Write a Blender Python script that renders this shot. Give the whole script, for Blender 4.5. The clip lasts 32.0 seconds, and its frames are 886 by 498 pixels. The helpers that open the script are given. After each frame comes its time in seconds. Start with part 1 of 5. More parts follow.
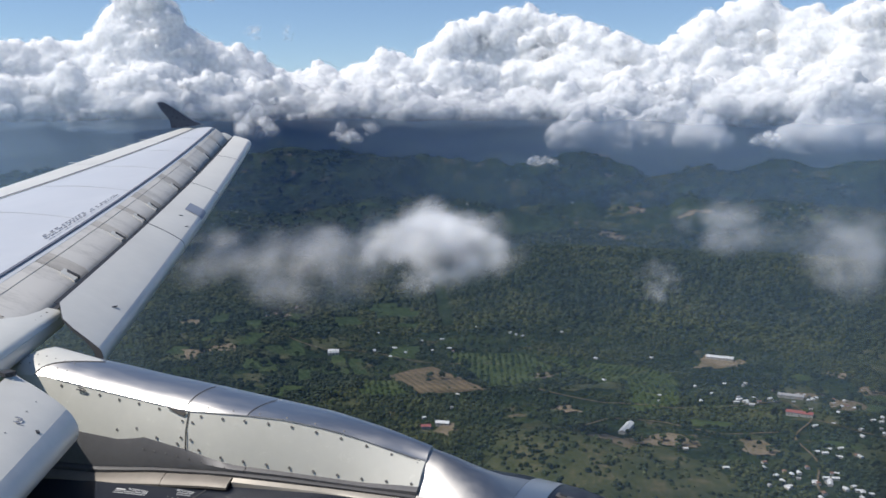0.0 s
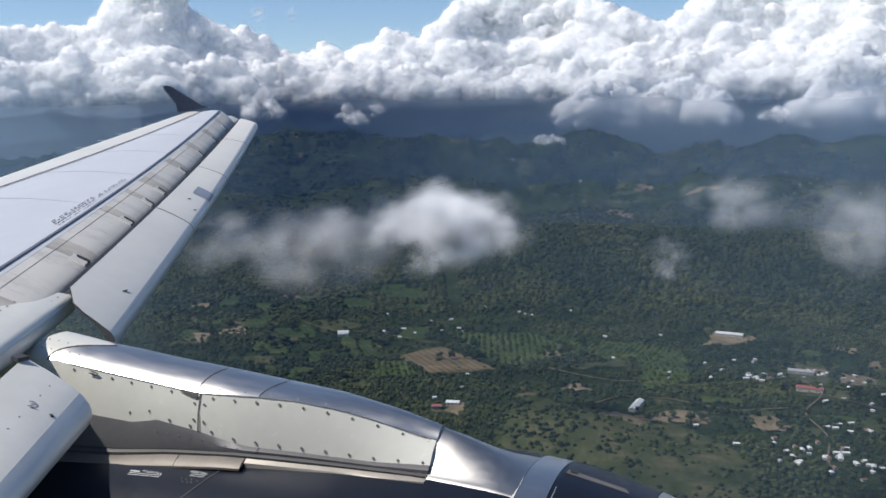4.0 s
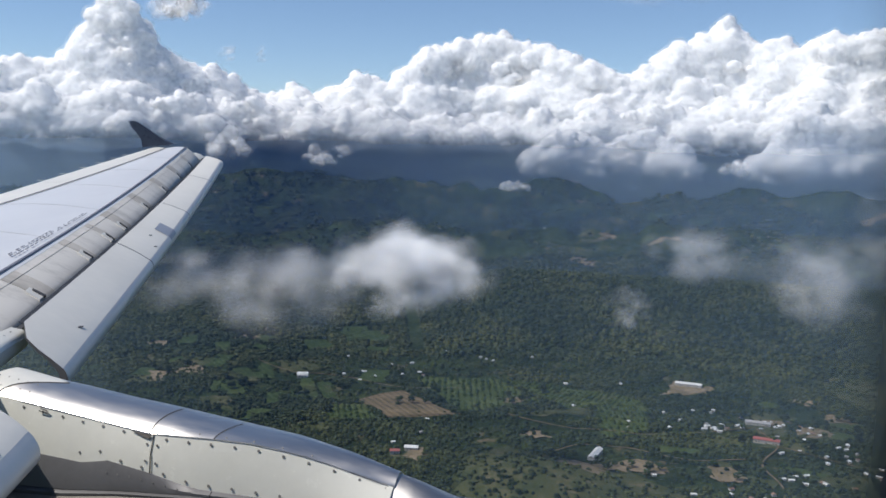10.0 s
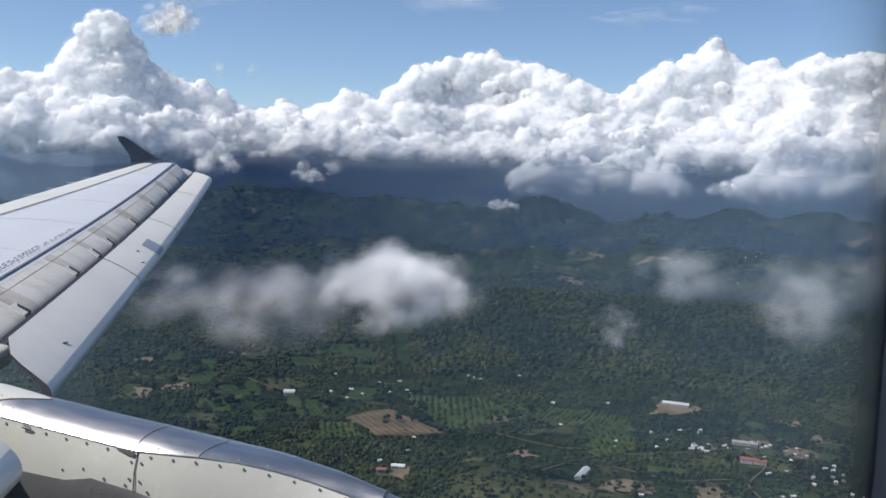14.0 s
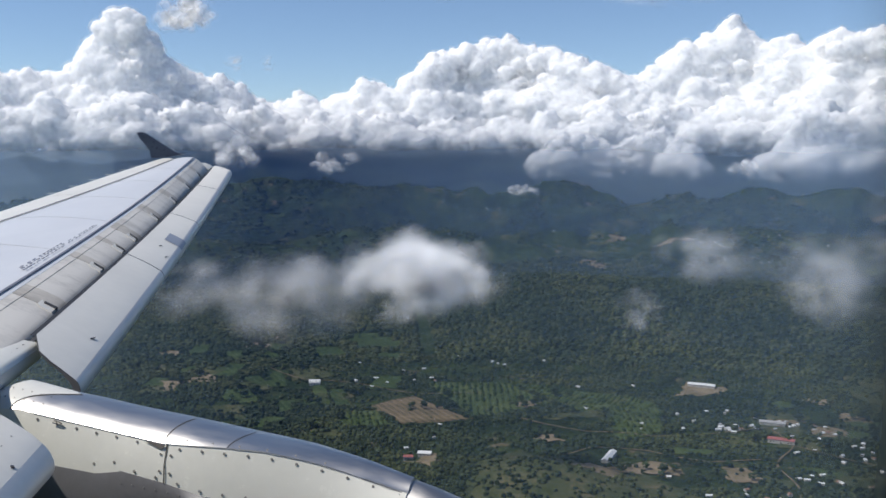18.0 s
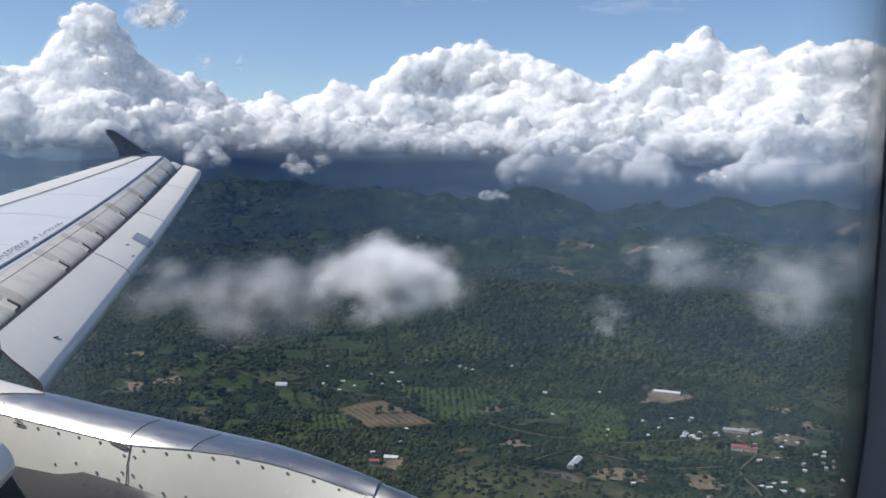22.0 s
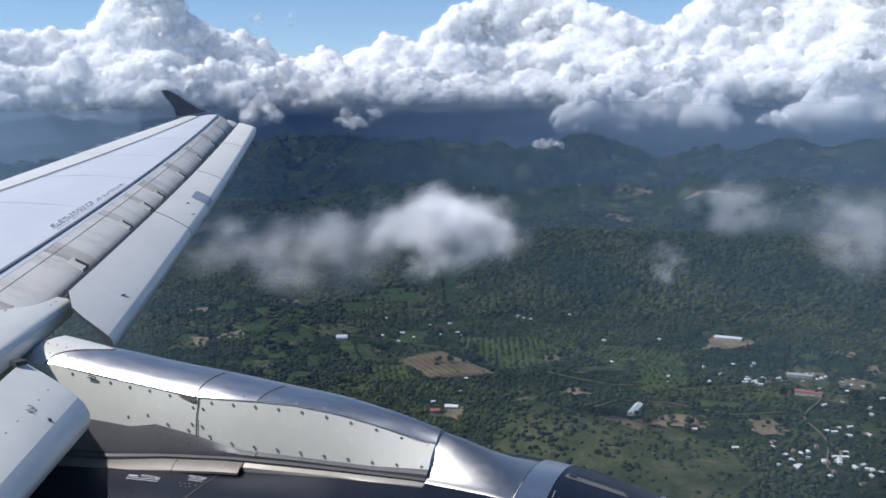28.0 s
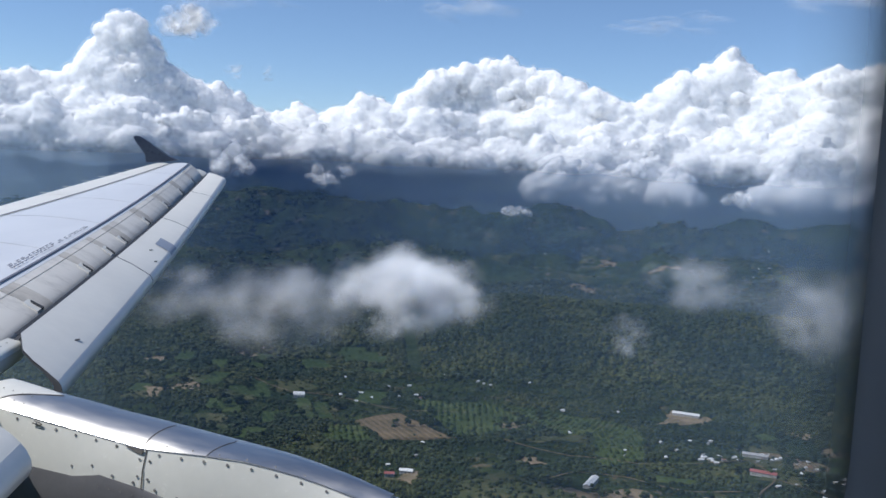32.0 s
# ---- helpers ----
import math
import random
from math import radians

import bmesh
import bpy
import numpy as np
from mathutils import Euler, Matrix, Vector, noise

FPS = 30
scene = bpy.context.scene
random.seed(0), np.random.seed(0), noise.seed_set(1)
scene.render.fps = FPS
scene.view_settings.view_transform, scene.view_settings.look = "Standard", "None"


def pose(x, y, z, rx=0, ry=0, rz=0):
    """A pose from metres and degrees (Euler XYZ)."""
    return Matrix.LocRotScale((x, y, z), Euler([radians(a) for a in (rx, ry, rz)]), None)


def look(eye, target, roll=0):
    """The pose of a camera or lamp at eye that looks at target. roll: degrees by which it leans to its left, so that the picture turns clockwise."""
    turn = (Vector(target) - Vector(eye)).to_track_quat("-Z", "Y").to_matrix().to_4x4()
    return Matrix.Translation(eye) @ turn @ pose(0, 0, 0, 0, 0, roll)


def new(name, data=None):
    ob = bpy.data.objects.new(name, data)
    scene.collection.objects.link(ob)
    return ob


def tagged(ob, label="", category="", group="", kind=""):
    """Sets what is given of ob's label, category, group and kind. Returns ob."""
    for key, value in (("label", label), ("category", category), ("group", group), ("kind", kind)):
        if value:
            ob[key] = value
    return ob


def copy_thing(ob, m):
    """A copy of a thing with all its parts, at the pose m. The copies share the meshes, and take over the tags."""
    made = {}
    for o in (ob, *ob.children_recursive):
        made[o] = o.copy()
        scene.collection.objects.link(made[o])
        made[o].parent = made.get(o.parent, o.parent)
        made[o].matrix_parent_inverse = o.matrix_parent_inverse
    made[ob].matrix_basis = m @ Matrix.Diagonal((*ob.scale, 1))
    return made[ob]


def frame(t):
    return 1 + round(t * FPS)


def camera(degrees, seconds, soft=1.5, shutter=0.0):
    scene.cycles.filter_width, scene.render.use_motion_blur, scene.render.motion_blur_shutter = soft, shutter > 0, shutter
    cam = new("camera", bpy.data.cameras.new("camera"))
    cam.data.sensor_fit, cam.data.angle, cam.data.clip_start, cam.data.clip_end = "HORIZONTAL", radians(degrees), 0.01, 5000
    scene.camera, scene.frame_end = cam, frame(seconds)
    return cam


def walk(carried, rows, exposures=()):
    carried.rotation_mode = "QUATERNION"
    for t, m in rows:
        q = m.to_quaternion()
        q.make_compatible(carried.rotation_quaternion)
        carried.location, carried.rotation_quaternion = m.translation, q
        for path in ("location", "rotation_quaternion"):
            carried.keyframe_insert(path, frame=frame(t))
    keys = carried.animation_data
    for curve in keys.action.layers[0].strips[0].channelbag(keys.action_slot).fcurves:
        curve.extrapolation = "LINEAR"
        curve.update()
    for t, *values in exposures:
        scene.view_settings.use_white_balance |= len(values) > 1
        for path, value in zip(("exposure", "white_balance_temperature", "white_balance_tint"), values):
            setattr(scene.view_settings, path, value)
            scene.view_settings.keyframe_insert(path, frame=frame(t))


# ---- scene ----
# A seat by the window on the port side of an airliner, ahead of the wing.
# x: forward, y: outboard, z: up from the plain; the eye is 320 m above it.
EYE = 320.0

# ---- camera ----
# seconds, x, y, z from the seat, yaw, pitch, roll
PATH = [
    (0, -0.0004, -0.0005, 0.0025, 20.014, -7.603, -0.118),
    (0.5, -0.0009, -0.0026, -0.0007, 19.869, -7.972, 0.209),
    (1, -0.0012, -0.0035, -0.0013, 20.200, -8.904, 0.857),
    (1.5, -0.0008, -0.0024, -0.0003, 20.017, -9.675, 0.990),
    (2, -0.0006, -0.0016, 0.0012, 20.128, -9.560, 0.955),
    (2.5, -0.0007, -0.0018, 0.0009, 20.267, -9.439, 0.977),
    (4.5, -0.0008, -0.0022, 0.0000, 20.402, -8.643, 0.637),
    (5, -0.0015, -0.0028, -0.0004, 20.143, -8.475, 0.345),
    (5.5, -0.0014, -0.0019, 0.0008, 19.746, -8.122, -0.013),
    (6, -0.0011, -0.0004, 0.0032, 19.348, -7.721, -0.406),
    (6.5, 0.0006, 0.0015, 0.0049, 19.126, -7.191, -0.625),
    (7, -0.0004, 0.0012, 0.0051, 18.965, -6.818, -0.634),
    (7.5, 0.0001, 0.0017, 0.0053, 18.897, -6.507, -0.806),
    (8, 0.0000, 0.0021, 0.0066, 18.851, -6.505, -0.881),
    (8.5, -0.0001, 0.0013, 0.0051, 18.723, -6.475, -1.110),
    (9, 0.0004, 0.0015, 0.0050, 18.631, -6.315, -1.085),
    (9.5, -0.0001, 0.0004, 0.0044, 18.445, -6.167, -1.251),
    (10, -0.0005, 0.0010, 0.0055, 18.335, -6.093, -1.128),
    (10.5, 0.0009, 0.0032, 0.0069, 18.314, -5.994, -1.120),
    (11, 0.0009, 0.0015, 0.0061, 18.098, -5.963, -1.083),
    (11.5, 0.0006, 0.0034, 0.0078, 17.948, -5.812, -1.403),
    (12, 0.0010, 0.0039, 0.0084, 17.899, -5.719, -1.349),
    (12.5, 0.0009, 0.0027, 0.0071, 17.876, -5.487, -1.380),
    (13, 0.0003, 0.0016, 0.0048, 17.699, -5.274, -1.536),
    (13.5, 0.0009, 0.0022, 0.0059, 17.657, -5.062, -1.750),
    (14, 0.0007, 0.0022, 0.0063, 17.648, -4.945, -1.618),
    (14.5, 0.0008, 0.0020, 0.0055, 17.724, -4.880, -1.443),
    (16.5, 0.0003, 0.0009, 0.0042, 18.085, -4.680, -1.260),
    (17, 0.0007, 0.0015, 0.0045, 18.225, -5.232, -0.928),
    (17.5, 0.0007, 0.0009, 0.0035, 18.614, -5.631, -0.421),
    (18, 0.0010, 0.0017, 0.0050, 18.814, -5.775, 0.024),
    (18.5, -0.0004, -0.0006, 0.0021, 18.662, -5.607, -0.153),
    (19, 0.0003, 0.0016, 0.0045, 18.424, -5.539, -0.433),
    (19.5, -0.0000, -0.0001, 0.0027, 18.292, -5.449, -0.833),
    (20, -0.0005, -0.0002, 0.0031, 17.985, -5.390, -1.131),
    (20.5, 0.0003, 0.0001, 0.0016, 17.344, -5.427, -1.259),
    (21, -0.0001, -0.0001, 0.0020, 17.129, -5.401, -1.402),
    (21.5, 0.0002, -0.0007, 0.0005, 17.090, -5.464, -1.244),
    (22, 0.0002, -0.0006, 0.0013, 17.015, -5.481, -1.123),
    (22.5, 0.0001, -0.0018, -0.0012, 17.074, -5.328, -0.966),
    (23, -0.0001, 0.0001, 0.0028, 17.154, -5.006, -1.032),
    (23.5, 0.0010, 0.0012, 0.0035, 17.496, -4.890, -0.841),
    (24, 0.0005, 0.0011, 0.0038, 18.421, -4.991, -0.407),
    (24.5, -0.0003, -0.0010, 0.0007, 19.312, -5.640, 0.134),
    (25, -0.0005, -0.0017, 0.0017, 19.994, -6.771, 0.404),
    (25.5, 0.0001, -0.0008, 0.0016, 20.169, -7.466, 0.362),
    (27.5, -0.0006, -0.0019, 0.0013, 20.339, -8.384, 0.817),
    (28, -0.0003, -0.0026, -0.0006, 20.322, -8.587, 0.735),
    (28.5, 0.0005, 0.0007, 0.0038, 20.225, -8.592, 0.642),
    (29, -0.0006, -0.0016, 0.0007, 19.994, -8.272, 0.302),
    (29.5, -0.0009, -0.0002, 0.0039, 19.692, -7.898, 0.150),
    (30, -0.0002, -0.0001, 0.0028, 19.391, -7.504, -0.168),
    (30.5, -0.0003, 0.0007, 0.0048, 19.160, -7.058, -0.658),
    (31, 0.0002, -0.0001, 0.0028, 19.591, -5.923, -1.145),
    (31.5, 0.0036, 0.0000, 0.0026, 19.794, -4.796, -1.754),
    (32, 0.0064, 0.0004, 0.0025, 18.512, -4.650, -2.643),
]
cam = camera(52.0, 32.0, soft=1.6)
EXPOSURES = [(0, 0.0, 6500, 10), (23, 0.0, 6500, 10), (26, 0.04, 6200, 10), (32, 0.0, 6100, 10)]
walk(cam, [(t, pose(x, y, EYE + z, 90 + pitch, roll, yaw)) for t, x, y, z, yaw, pitch, roll in PATH], EXPOSURES)

# ---- light ----
TO_SUN = Vector((-0.52, -0.30, 0.80)).normalized()
sun_up = math.asin(TO_SUN.z)
sun_turn = math.atan2(TO_SUN.x, TO_SUN.y)
world = bpy.data.worlds.new("sky")
scene.world = world
world.use_nodes = True
wn = world.node_tree
wn.nodes.clear()
w_out = wn.nodes.new("ShaderNodeOutputWorld")
w_bg = wn.nodes.new("ShaderNodeBackground")
w_sky = wn.nodes.new("ShaderNodeTexSky")
w_sky.sky_type = "NISHITA"
w_sky.sun_disc = False
w_sky.sun_elevation, w_sky.sun_rotation = sun_up, sun_turn
w_sky.altitude, w_sky.air_density, w_sky.dust_density, w_sky.ozone_density = 2500, 1.0, 0.3, 3.2
w_bg.inputs["Strength"].default_value = 0.12
wn.links.new(w_sky.outputs[0], w_bg.inputs["Color"])
wn.links.new(w_bg.outputs[0], w_out.inputs["Surface"])
sun = new("sun", bpy.data.lights.new("sun", "SUN"))
sun.data.energy, sun.data.angle, sun.data.color = 3.8, radians(0.6), (1.0, 0.955, 0.88)
sun.matrix_world = look(TO_SUN * 50 + Vector((0, 0, EYE)), (0, 0, EYE))
scene.cycles.transparent_max_bounces = 48


# ---- materials ----
def ramp(nt, fac, stops):
    r = nt.nodes.new("ShaderNodeValToRGB")
    r.color_ramp.elements[0].position, r.color_ramp.elements[0].color = stops[0][0], (*stops[0][1], 1)
    r.color_ramp.elements[1].position, r.color_ramp.elements[1].color = stops[-1][0], (*stops[-1][1], 1)
    for p, c in stops[1:-1]:
        r.color_ramp.elements.new(p).color = (*c, 1)
    nt.links.new(fac, r.inputs[0])
    return r.outputs[0]


def noise_tex(nt, vec, scale, detail=4.0, rough=0.55):
    n = nt.nodes.new("ShaderNodeTexNoise")
    n.inputs["Scale"].default_value, n.inputs["Detail"].default_value, n.inputs["Roughness"].default_value = scale, detail, rough
    nt.links.new(vec, n.inputs["Vector"])
    return n.outputs["Fac"]


def math_node(nt, op, a, b):
    m = nt.nodes.new("ShaderNodeMath")
    m.operation = op
    for i, v in enumerate((a, b)):
        if isinstance(v, (int, float)):
            m.inputs[i].default_value = v
        else:
            nt.links.new(v, m.inputs[i])
    return m.outputs[0]


def mixed(nt, fac, a, b, kind="MIX"):
    m = nt.nodes.new("ShaderNodeMix")
    m.data_type, m.blend_type = "RGBA", kind
    for s, v in ((m.inputs[0], fac), (m.inputs[6], a), (m.inputs[7], b)):
        if isinstance(v, (int, float)):
            s.default_value = v
        elif isinstance(v, tuple):
            s.default_value = (*v, 1)
        else:
            nt.links.new(v, s)
    return m.outputs[2]


def paint(name, light, dark, coarse=1.0, fine=12.0, rough=0.45, metal=0.0, bump=0.0, stretch=(1, 1, 1), spread=0.25, island=0.0):
    """A surface with grime at two scales, in world metres."""
    m = bpy.data.materials.new(name)
    m.use_nodes = True
    nt = m.node_tree
    b = nt.nodes["Principled BSDF"]
    geo = nt.nodes.new("ShaderNodeNewGeometry")
    mp = nt.nodes.new("ShaderNodeMapping")
    mp.inputs["Scale"].default_value = stretch
    nt.links.new(geo.outputs["Position"], mp.inputs["Vector"])
    n1, n2 = noise_tex(nt, mp.outputs[0], coarse, 5), noise_tex(nt, mp.outputs[0], fine, 6, 0.65)
    f = math_node(nt, "ADD", math_node(nt, "MULTIPLY", n1, 0.6), math_node(nt, "MULTIPLY", n2, 0.4))
    if island:
        f = math_node(nt, "ADD", f, math_node(nt, "MULTIPLY", math_node(nt, "SUBTRACT", geo.outputs["Random Per Island"], 0.5), island))
    nt.links.new(ramp(nt, f, [(0.5 - spread, dark), (0.5 + spread * 0.6, light)]), b.inputs["Base Color"])
    nt.links.new(math_node(nt, "ADD", math_node(nt, "MULTIPLY", n2, 0.24), rough - 0.12), b.inputs["Roughness"])
    b.inputs["Metallic"].default_value = metal
    if bump:
        bp = nt.nodes.new("ShaderNodeBump")
        bp.inputs["Strength"].default_value, bp.inputs["Distance"].default_value = bump, 0.02
        nt.links.new(n2, bp.inputs["Height"])
        nt.links.new(bp.outputs[0], b.inputs["Normal"])
    return m


M = {}
M["wing_grey"] = paint("wing_grey_paint", (0.69, 0.70, 0.725), (0.57, 0.58, 0.61), 0.5, 6, 0.42, stretch=(1, 0.35, 1))
M["slat_white"] = paint("slat_white_paint", (0.77, 0.745, 0.685), (0.65, 0.63, 0.58), 0.8, 9, 0.42)
M["strip"] = paint("beige_bare_strip", (0.50, 0.455, 0.395), (0.40, 0.365, 0.32), 4, 30, 0.5, 0.25)
M["edge_metal"] = paint("dull_bare_leading_edge", (0.60, 0.60, 0.59), (0.50, 0.505, 0.505), 1.5, 18, 0.42, 0.45)
M["faint_seam"] = paint("faint_panel_seam", (0.52, 0.50, 0.47), (0.42, 0.40, 0.38), 3, 30, 0.6)
M["band_grey"] = paint("grimy_leading_edge", (0.66, 0.63, 0.58), (0.34, 0.32, 0.29), 2.2, 22, 0.55, stretch=(0.5, 1.4, 1), spread=0.2, island=0.18)
M["white_panel"] = paint("pylon_white_paint", (0.85, 0.825, 0.735), (0.75, 0.73, 0.655), 1.5, 14, 0.24)
M["aft_white"] = paint("fairing_white_paint", (0.74, 0.725, 0.67), (0.62, 0.61, 0.565), 2, 20, 0.4)
M["chrome"] = paint("brushed_bare_metal", (0.68, 0.65, 0.615), (0.59, 0.565, 0.54), 1.2, 26, 0.37, 1.0, stretch=(0.2, 1, 1))
M["nose_metal"] = paint("weathered_bare_metal", (0.54, 0.52, 0.50), (0.46, 0.445, 0.43), 3, 30, 0.44, 1.0, stretch=(0.6, 1, 1))
M["bare_grey"] = paint("bare_titanium_grey", (0.17, 0.165, 0.17), (0.12, 0.118, 0.122), 3, 25, 0.5, 0.1)
M["doubler"] = paint("dull_grey_doubler", (0.12, 0.118, 0.122), (0.085, 0.083, 0.088), 3, 25, 0.55, 0.1)
M["band_beige"] = paint("beige_stained_leading_edge", (0.52, 0.485, 0.435), (0.26, 0.24, 0.21), 2.6, 26, 0.6, stretch=(0.5, 1.6, 1), spread=0.2, island=0.1)
M["ledge"] = paint("warm_bare_metal", (0.22, 0.195, 0.17), (0.14, 0.125, 0.11), 4, 30, 0.5, 0.25)
M["navy"] = paint("navy_gloss_paint", (0.012, 0.017, 0.030), (0.008, 0.011, 0.021), 2, 20, 0.40)
M["navy"].node_tree.nodes["Principled BSDF"].inputs["Specular IOR Level"].default_value = 0.22
M["seal"] = paint("dark_rubber_seal", (0.15, 0.16, 0.20), (0.10, 0.11, 0.14), 2, 30, 0.6)
M["seam"] = paint("dark_seam", (0.06, 0.06, 0.065), (0.035, 0.035, 0.04), 3, 30, 0.7)
M["stencil"] = paint("grey_stencil_paint", (0.27, 0.28, 0.33), (0.21, 0.22, 0.26), 3, 40, 0.6)
M["white_stencil"] = paint("white_stencil_paint", (0.8, 0.8, 0.8), (0.66, 0.66, 0.66), 3, 40, 0.5)
M["patch"] = paint("blue_grey_patch", (0.26, 0.29, 0.36), (0.22, 0.25, 0.31), 3, 30, 0.5)
M["steel"] = paint("steel_fastener", (0.30, 0.285, 0.265), (0.18, 0.17, 0.16), 20, 120, 0.5, 0.3)
M["fence_navy"] = paint("fence_navy_paint", (0.026, 0.032, 0.055), (0.018, 0.022, 0.04), 2, 20, 0.3)
M["cabin"] = paint("grey_cabin_trim", (0.34, 0.335, 0.33), (0.28, 0.275, 0.27), 3, 40, 0.8)
M["fuselage"] = paint("fuselage_white_paint", (0.76, 0.76, 0.77), (0.70, 0.70, 0.71), 0.6, 5, 0.35)


# ---- helpers of this scene ----
def thing(name, loc, label="", category="", group="", kind=""):
    ob = new(name)
    ob.empty_display_size = 0.2
    ob.location = loc
    return tagged(ob, label, category, group, kind)


def mesh_of(name, verts, faces, material, smooth=True, uv=None):
    me = bpy.data.meshes.new(name)
    me.from_pydata([tuple(map(float, v)) for v in verts], [], faces)
    if material:
        me.materials.append(material)
    me.polygons.foreach_set("use_smooth", [smooth] * len(me.polygons))
    me.update()
    if smooth:
        me.set_sharp_from_angle(angle=radians(38))
    return me


def hang(name, me, parent, label=""):
    """A mesh in world metres as a part of a thing, or of a part of it."""
    ob = new(name, me)
    if parent is not None:
        ob.parent = parent
        if parent.type == "EMPTY":
            ob.matrix_parent_inverse = Matrix.Translation(-parent.location)
    return tagged(ob, label)


def loft(name, rings, material, parent, label="", closed=False, caps=False, smooth=True):
    """A skin over rows of points; closed joins each row's ends."""
    n = len(rings[0])
    verts = [v for r in rings for v in r]
    faces = []
    for i in range(len(rings) - 1):
        for j in range(n if closed else n - 1):
            a, b = i * n + j, i * n + (j + 1) % n
            faces.append((a, b, b + n, a + n))
    if caps:
        faces.append(tuple(range(n - 1, -1, -1)))
        faces.append(tuple(range((len(rings) - 1) * n, len(rings) * n)))
    return hang(name, mesh_of(name, verts, faces, material, smooth), parent, label)


def slab(name, quad, up, material, parent, label="", thick=0.006):
    """A thin plate on four corners, standing proud along up."""
    up = Vector(up).normalized()
    lo = [Vector(q) - up * thick * 0.5 for q in quad]
    hi = [Vector(q) + up * thick * 0.5 for q in quad]
    return hang(name, mesh_of(name, lo + hi, [(3, 2, 1, 0), (4, 5, 6, 7), (0, 1, 5, 4), (1, 2, 6, 5), (2, 3, 7, 6), (3, 0, 4, 7)], material, False), parent, label)


def strip(name, pts, wide, up, material, parent, label="", thick=0.004):
    """A flat band of given width along a line of points."""
    up = Vector(up).normalized()
    pts = [Vector(p) for p in pts]
    rings = []
    for i, p in enumerate(pts):
        d = (pts[min(i + 1, len(pts) - 1)] - pts[max(i - 1, 0)]).normalized()
        s = d.cross(up).normalized() * wide / 2
        rings.append([p - s, p - s + up * thick, p + s + up * thick, p + s])
    return loft(name, rings, material, parent, label, closed=True, caps=True, smooth=False)


# ---- wing ----
# Span lines of the wing: x = -(c + k y), z a parabola in y.
LINES = {
    "slat_front": (1.54, 0.52, 0.00256, 0.05225, -1.728),
    "slat_rear": (1.926, 0.5226, 0.0023, 0.04205, -1.372),
    "band_front": (2.05, 0.5226, 0.00294, 0.03146, -1.3836),
    "seal": (2.60, 0.505, 0.00293, 0.04072, -1.2941),
    "hinge": (5.32, 0.353, 0.00232, 0.05085, -1.3264),
    "rear": (6.945, 0.277, -0.00051, 0.13444, -1.9801),
}


def on(line, y, dz=0.0, dx=0.0):
    c, k, a, b, d = LINES[line]
    return Vector((-(c + k * y) + dx, y, EYE + a * y * y + b * y + d + dz))


def between(l1, l2, f, y, dz=0.0):
    return on(l1, y).lerp(on(l2, y), f) + Vector((0, 0, dz))


WING_UP = Vector((0.02, -0.1, 1)).normalized()
wing = thing("aircraft_wing", on("seal", 0.2), "swept grey airliner wing with extended slats and a navy wing fence", "aircraft wing", kind="")
spans = [0.1 + (15.2 - 0.1) * i / 36 for i in range(37)]
rings = []
for y in spans:
    thick = 0.60 - 0.46 * (y - 0.1) / 15.1
    top = [between("seal", "hinge", f, y, 0.05 * math.sin(math.pi * f) * (1.2 - y / 16)) for f in (0, 0.2, 0.4, 0.6, 0.8, 1.0)]
    low = [p - Vector((0, 0, thick * (1 if 0 < i < 5 else 0.6))) for i, p in reversed(list(enumerate(top)))]
    rings.append(top + low)
loft("upper_skin", rings, M["wing_grey"], wing, "smooth pale blue-grey wing skin", closed=True, caps=True)
# trailing edge: flap panels behind the hinge line
flaps = [(0.1, 5.2), (5.22, 10.6), (10.62, 13.2), (13.22, 15.15)]
for y0, y1 in flaps:
    rings = []
    for i in range(9):
        y = y0 + (y1 - y0) * i / 8
        top = [between("hinge", "rear", f, y, 0.03 * math.sin(math.pi * f)) + Vector((-0.02 * (1 - f), 0, 0)) for f in (0.0, 0.3, 0.6, 0.85, 1.0)]
        low = [p - Vector((0, 0, d)) for p, d in zip(reversed(top), (0.012, 0.04, 0.08, 0.12, 0.14))]
        rings.append(top + low)
    loft("flap", rings, M["slat_white"], wing, "pale trailing-edge flap panel", closed=True, caps=True)
strip("hinge_line", [on("hinge", y, 0.012) for y in np.linspace(3, 15.1, 25)], 0.022, WING_UP, M["seal"], wing, "thin dark hinge line")
strip("seal_strip", [on("seal", y, 0.008) for y in np.linspace(3.4, 15.15, 25)], 0.027, WING_UP, M["seal"], wing, "long dark sealant line")
M["skin_seam"] = paint("skin_joint", (0.60, 0.61, 0.63), (0.52, 0.53, 0.55), 3, 30, 0.5)
for y in (6.9, 8.6, 10.3, 12.0, 13.6):
    strip("skin_seam", [between("seal", "hinge", f, y, 0.05 * math.sin(math.pi * f) * (1.2 - y / 16) + 0.001) for f in np.linspace(0.03, 0.97, 21)], 0.018, WING_UP, M["skin_seam"], wing, thick=0.002)
# static wicks and tips of the flap tracks behind the rear edge
for y in (11.2, 11.9, 12.6, 13.2, 13.8, 14.3):
    p = on("rear", y)
    strip("static_wick", [p + Vector((0.05, 0, 0)), p + Vector((-0.17, 0.02, -0.005))], 0.018, WING_UP, M["slat_white"], wing)

# the grimy fixed nose between seal and slats, panel by panel
cuts = [3.9, 5.34, 6.79, 7.69, 8.35, 9.74, 11.22, 12.68, 14.09, 15.2]


NOSE_SECTION = ((0.0, -0.002), (0.2, 0.012), (0.45, 0.02), (0.7, 0.02), (0.92, 0.012), (1.0, -0.006))


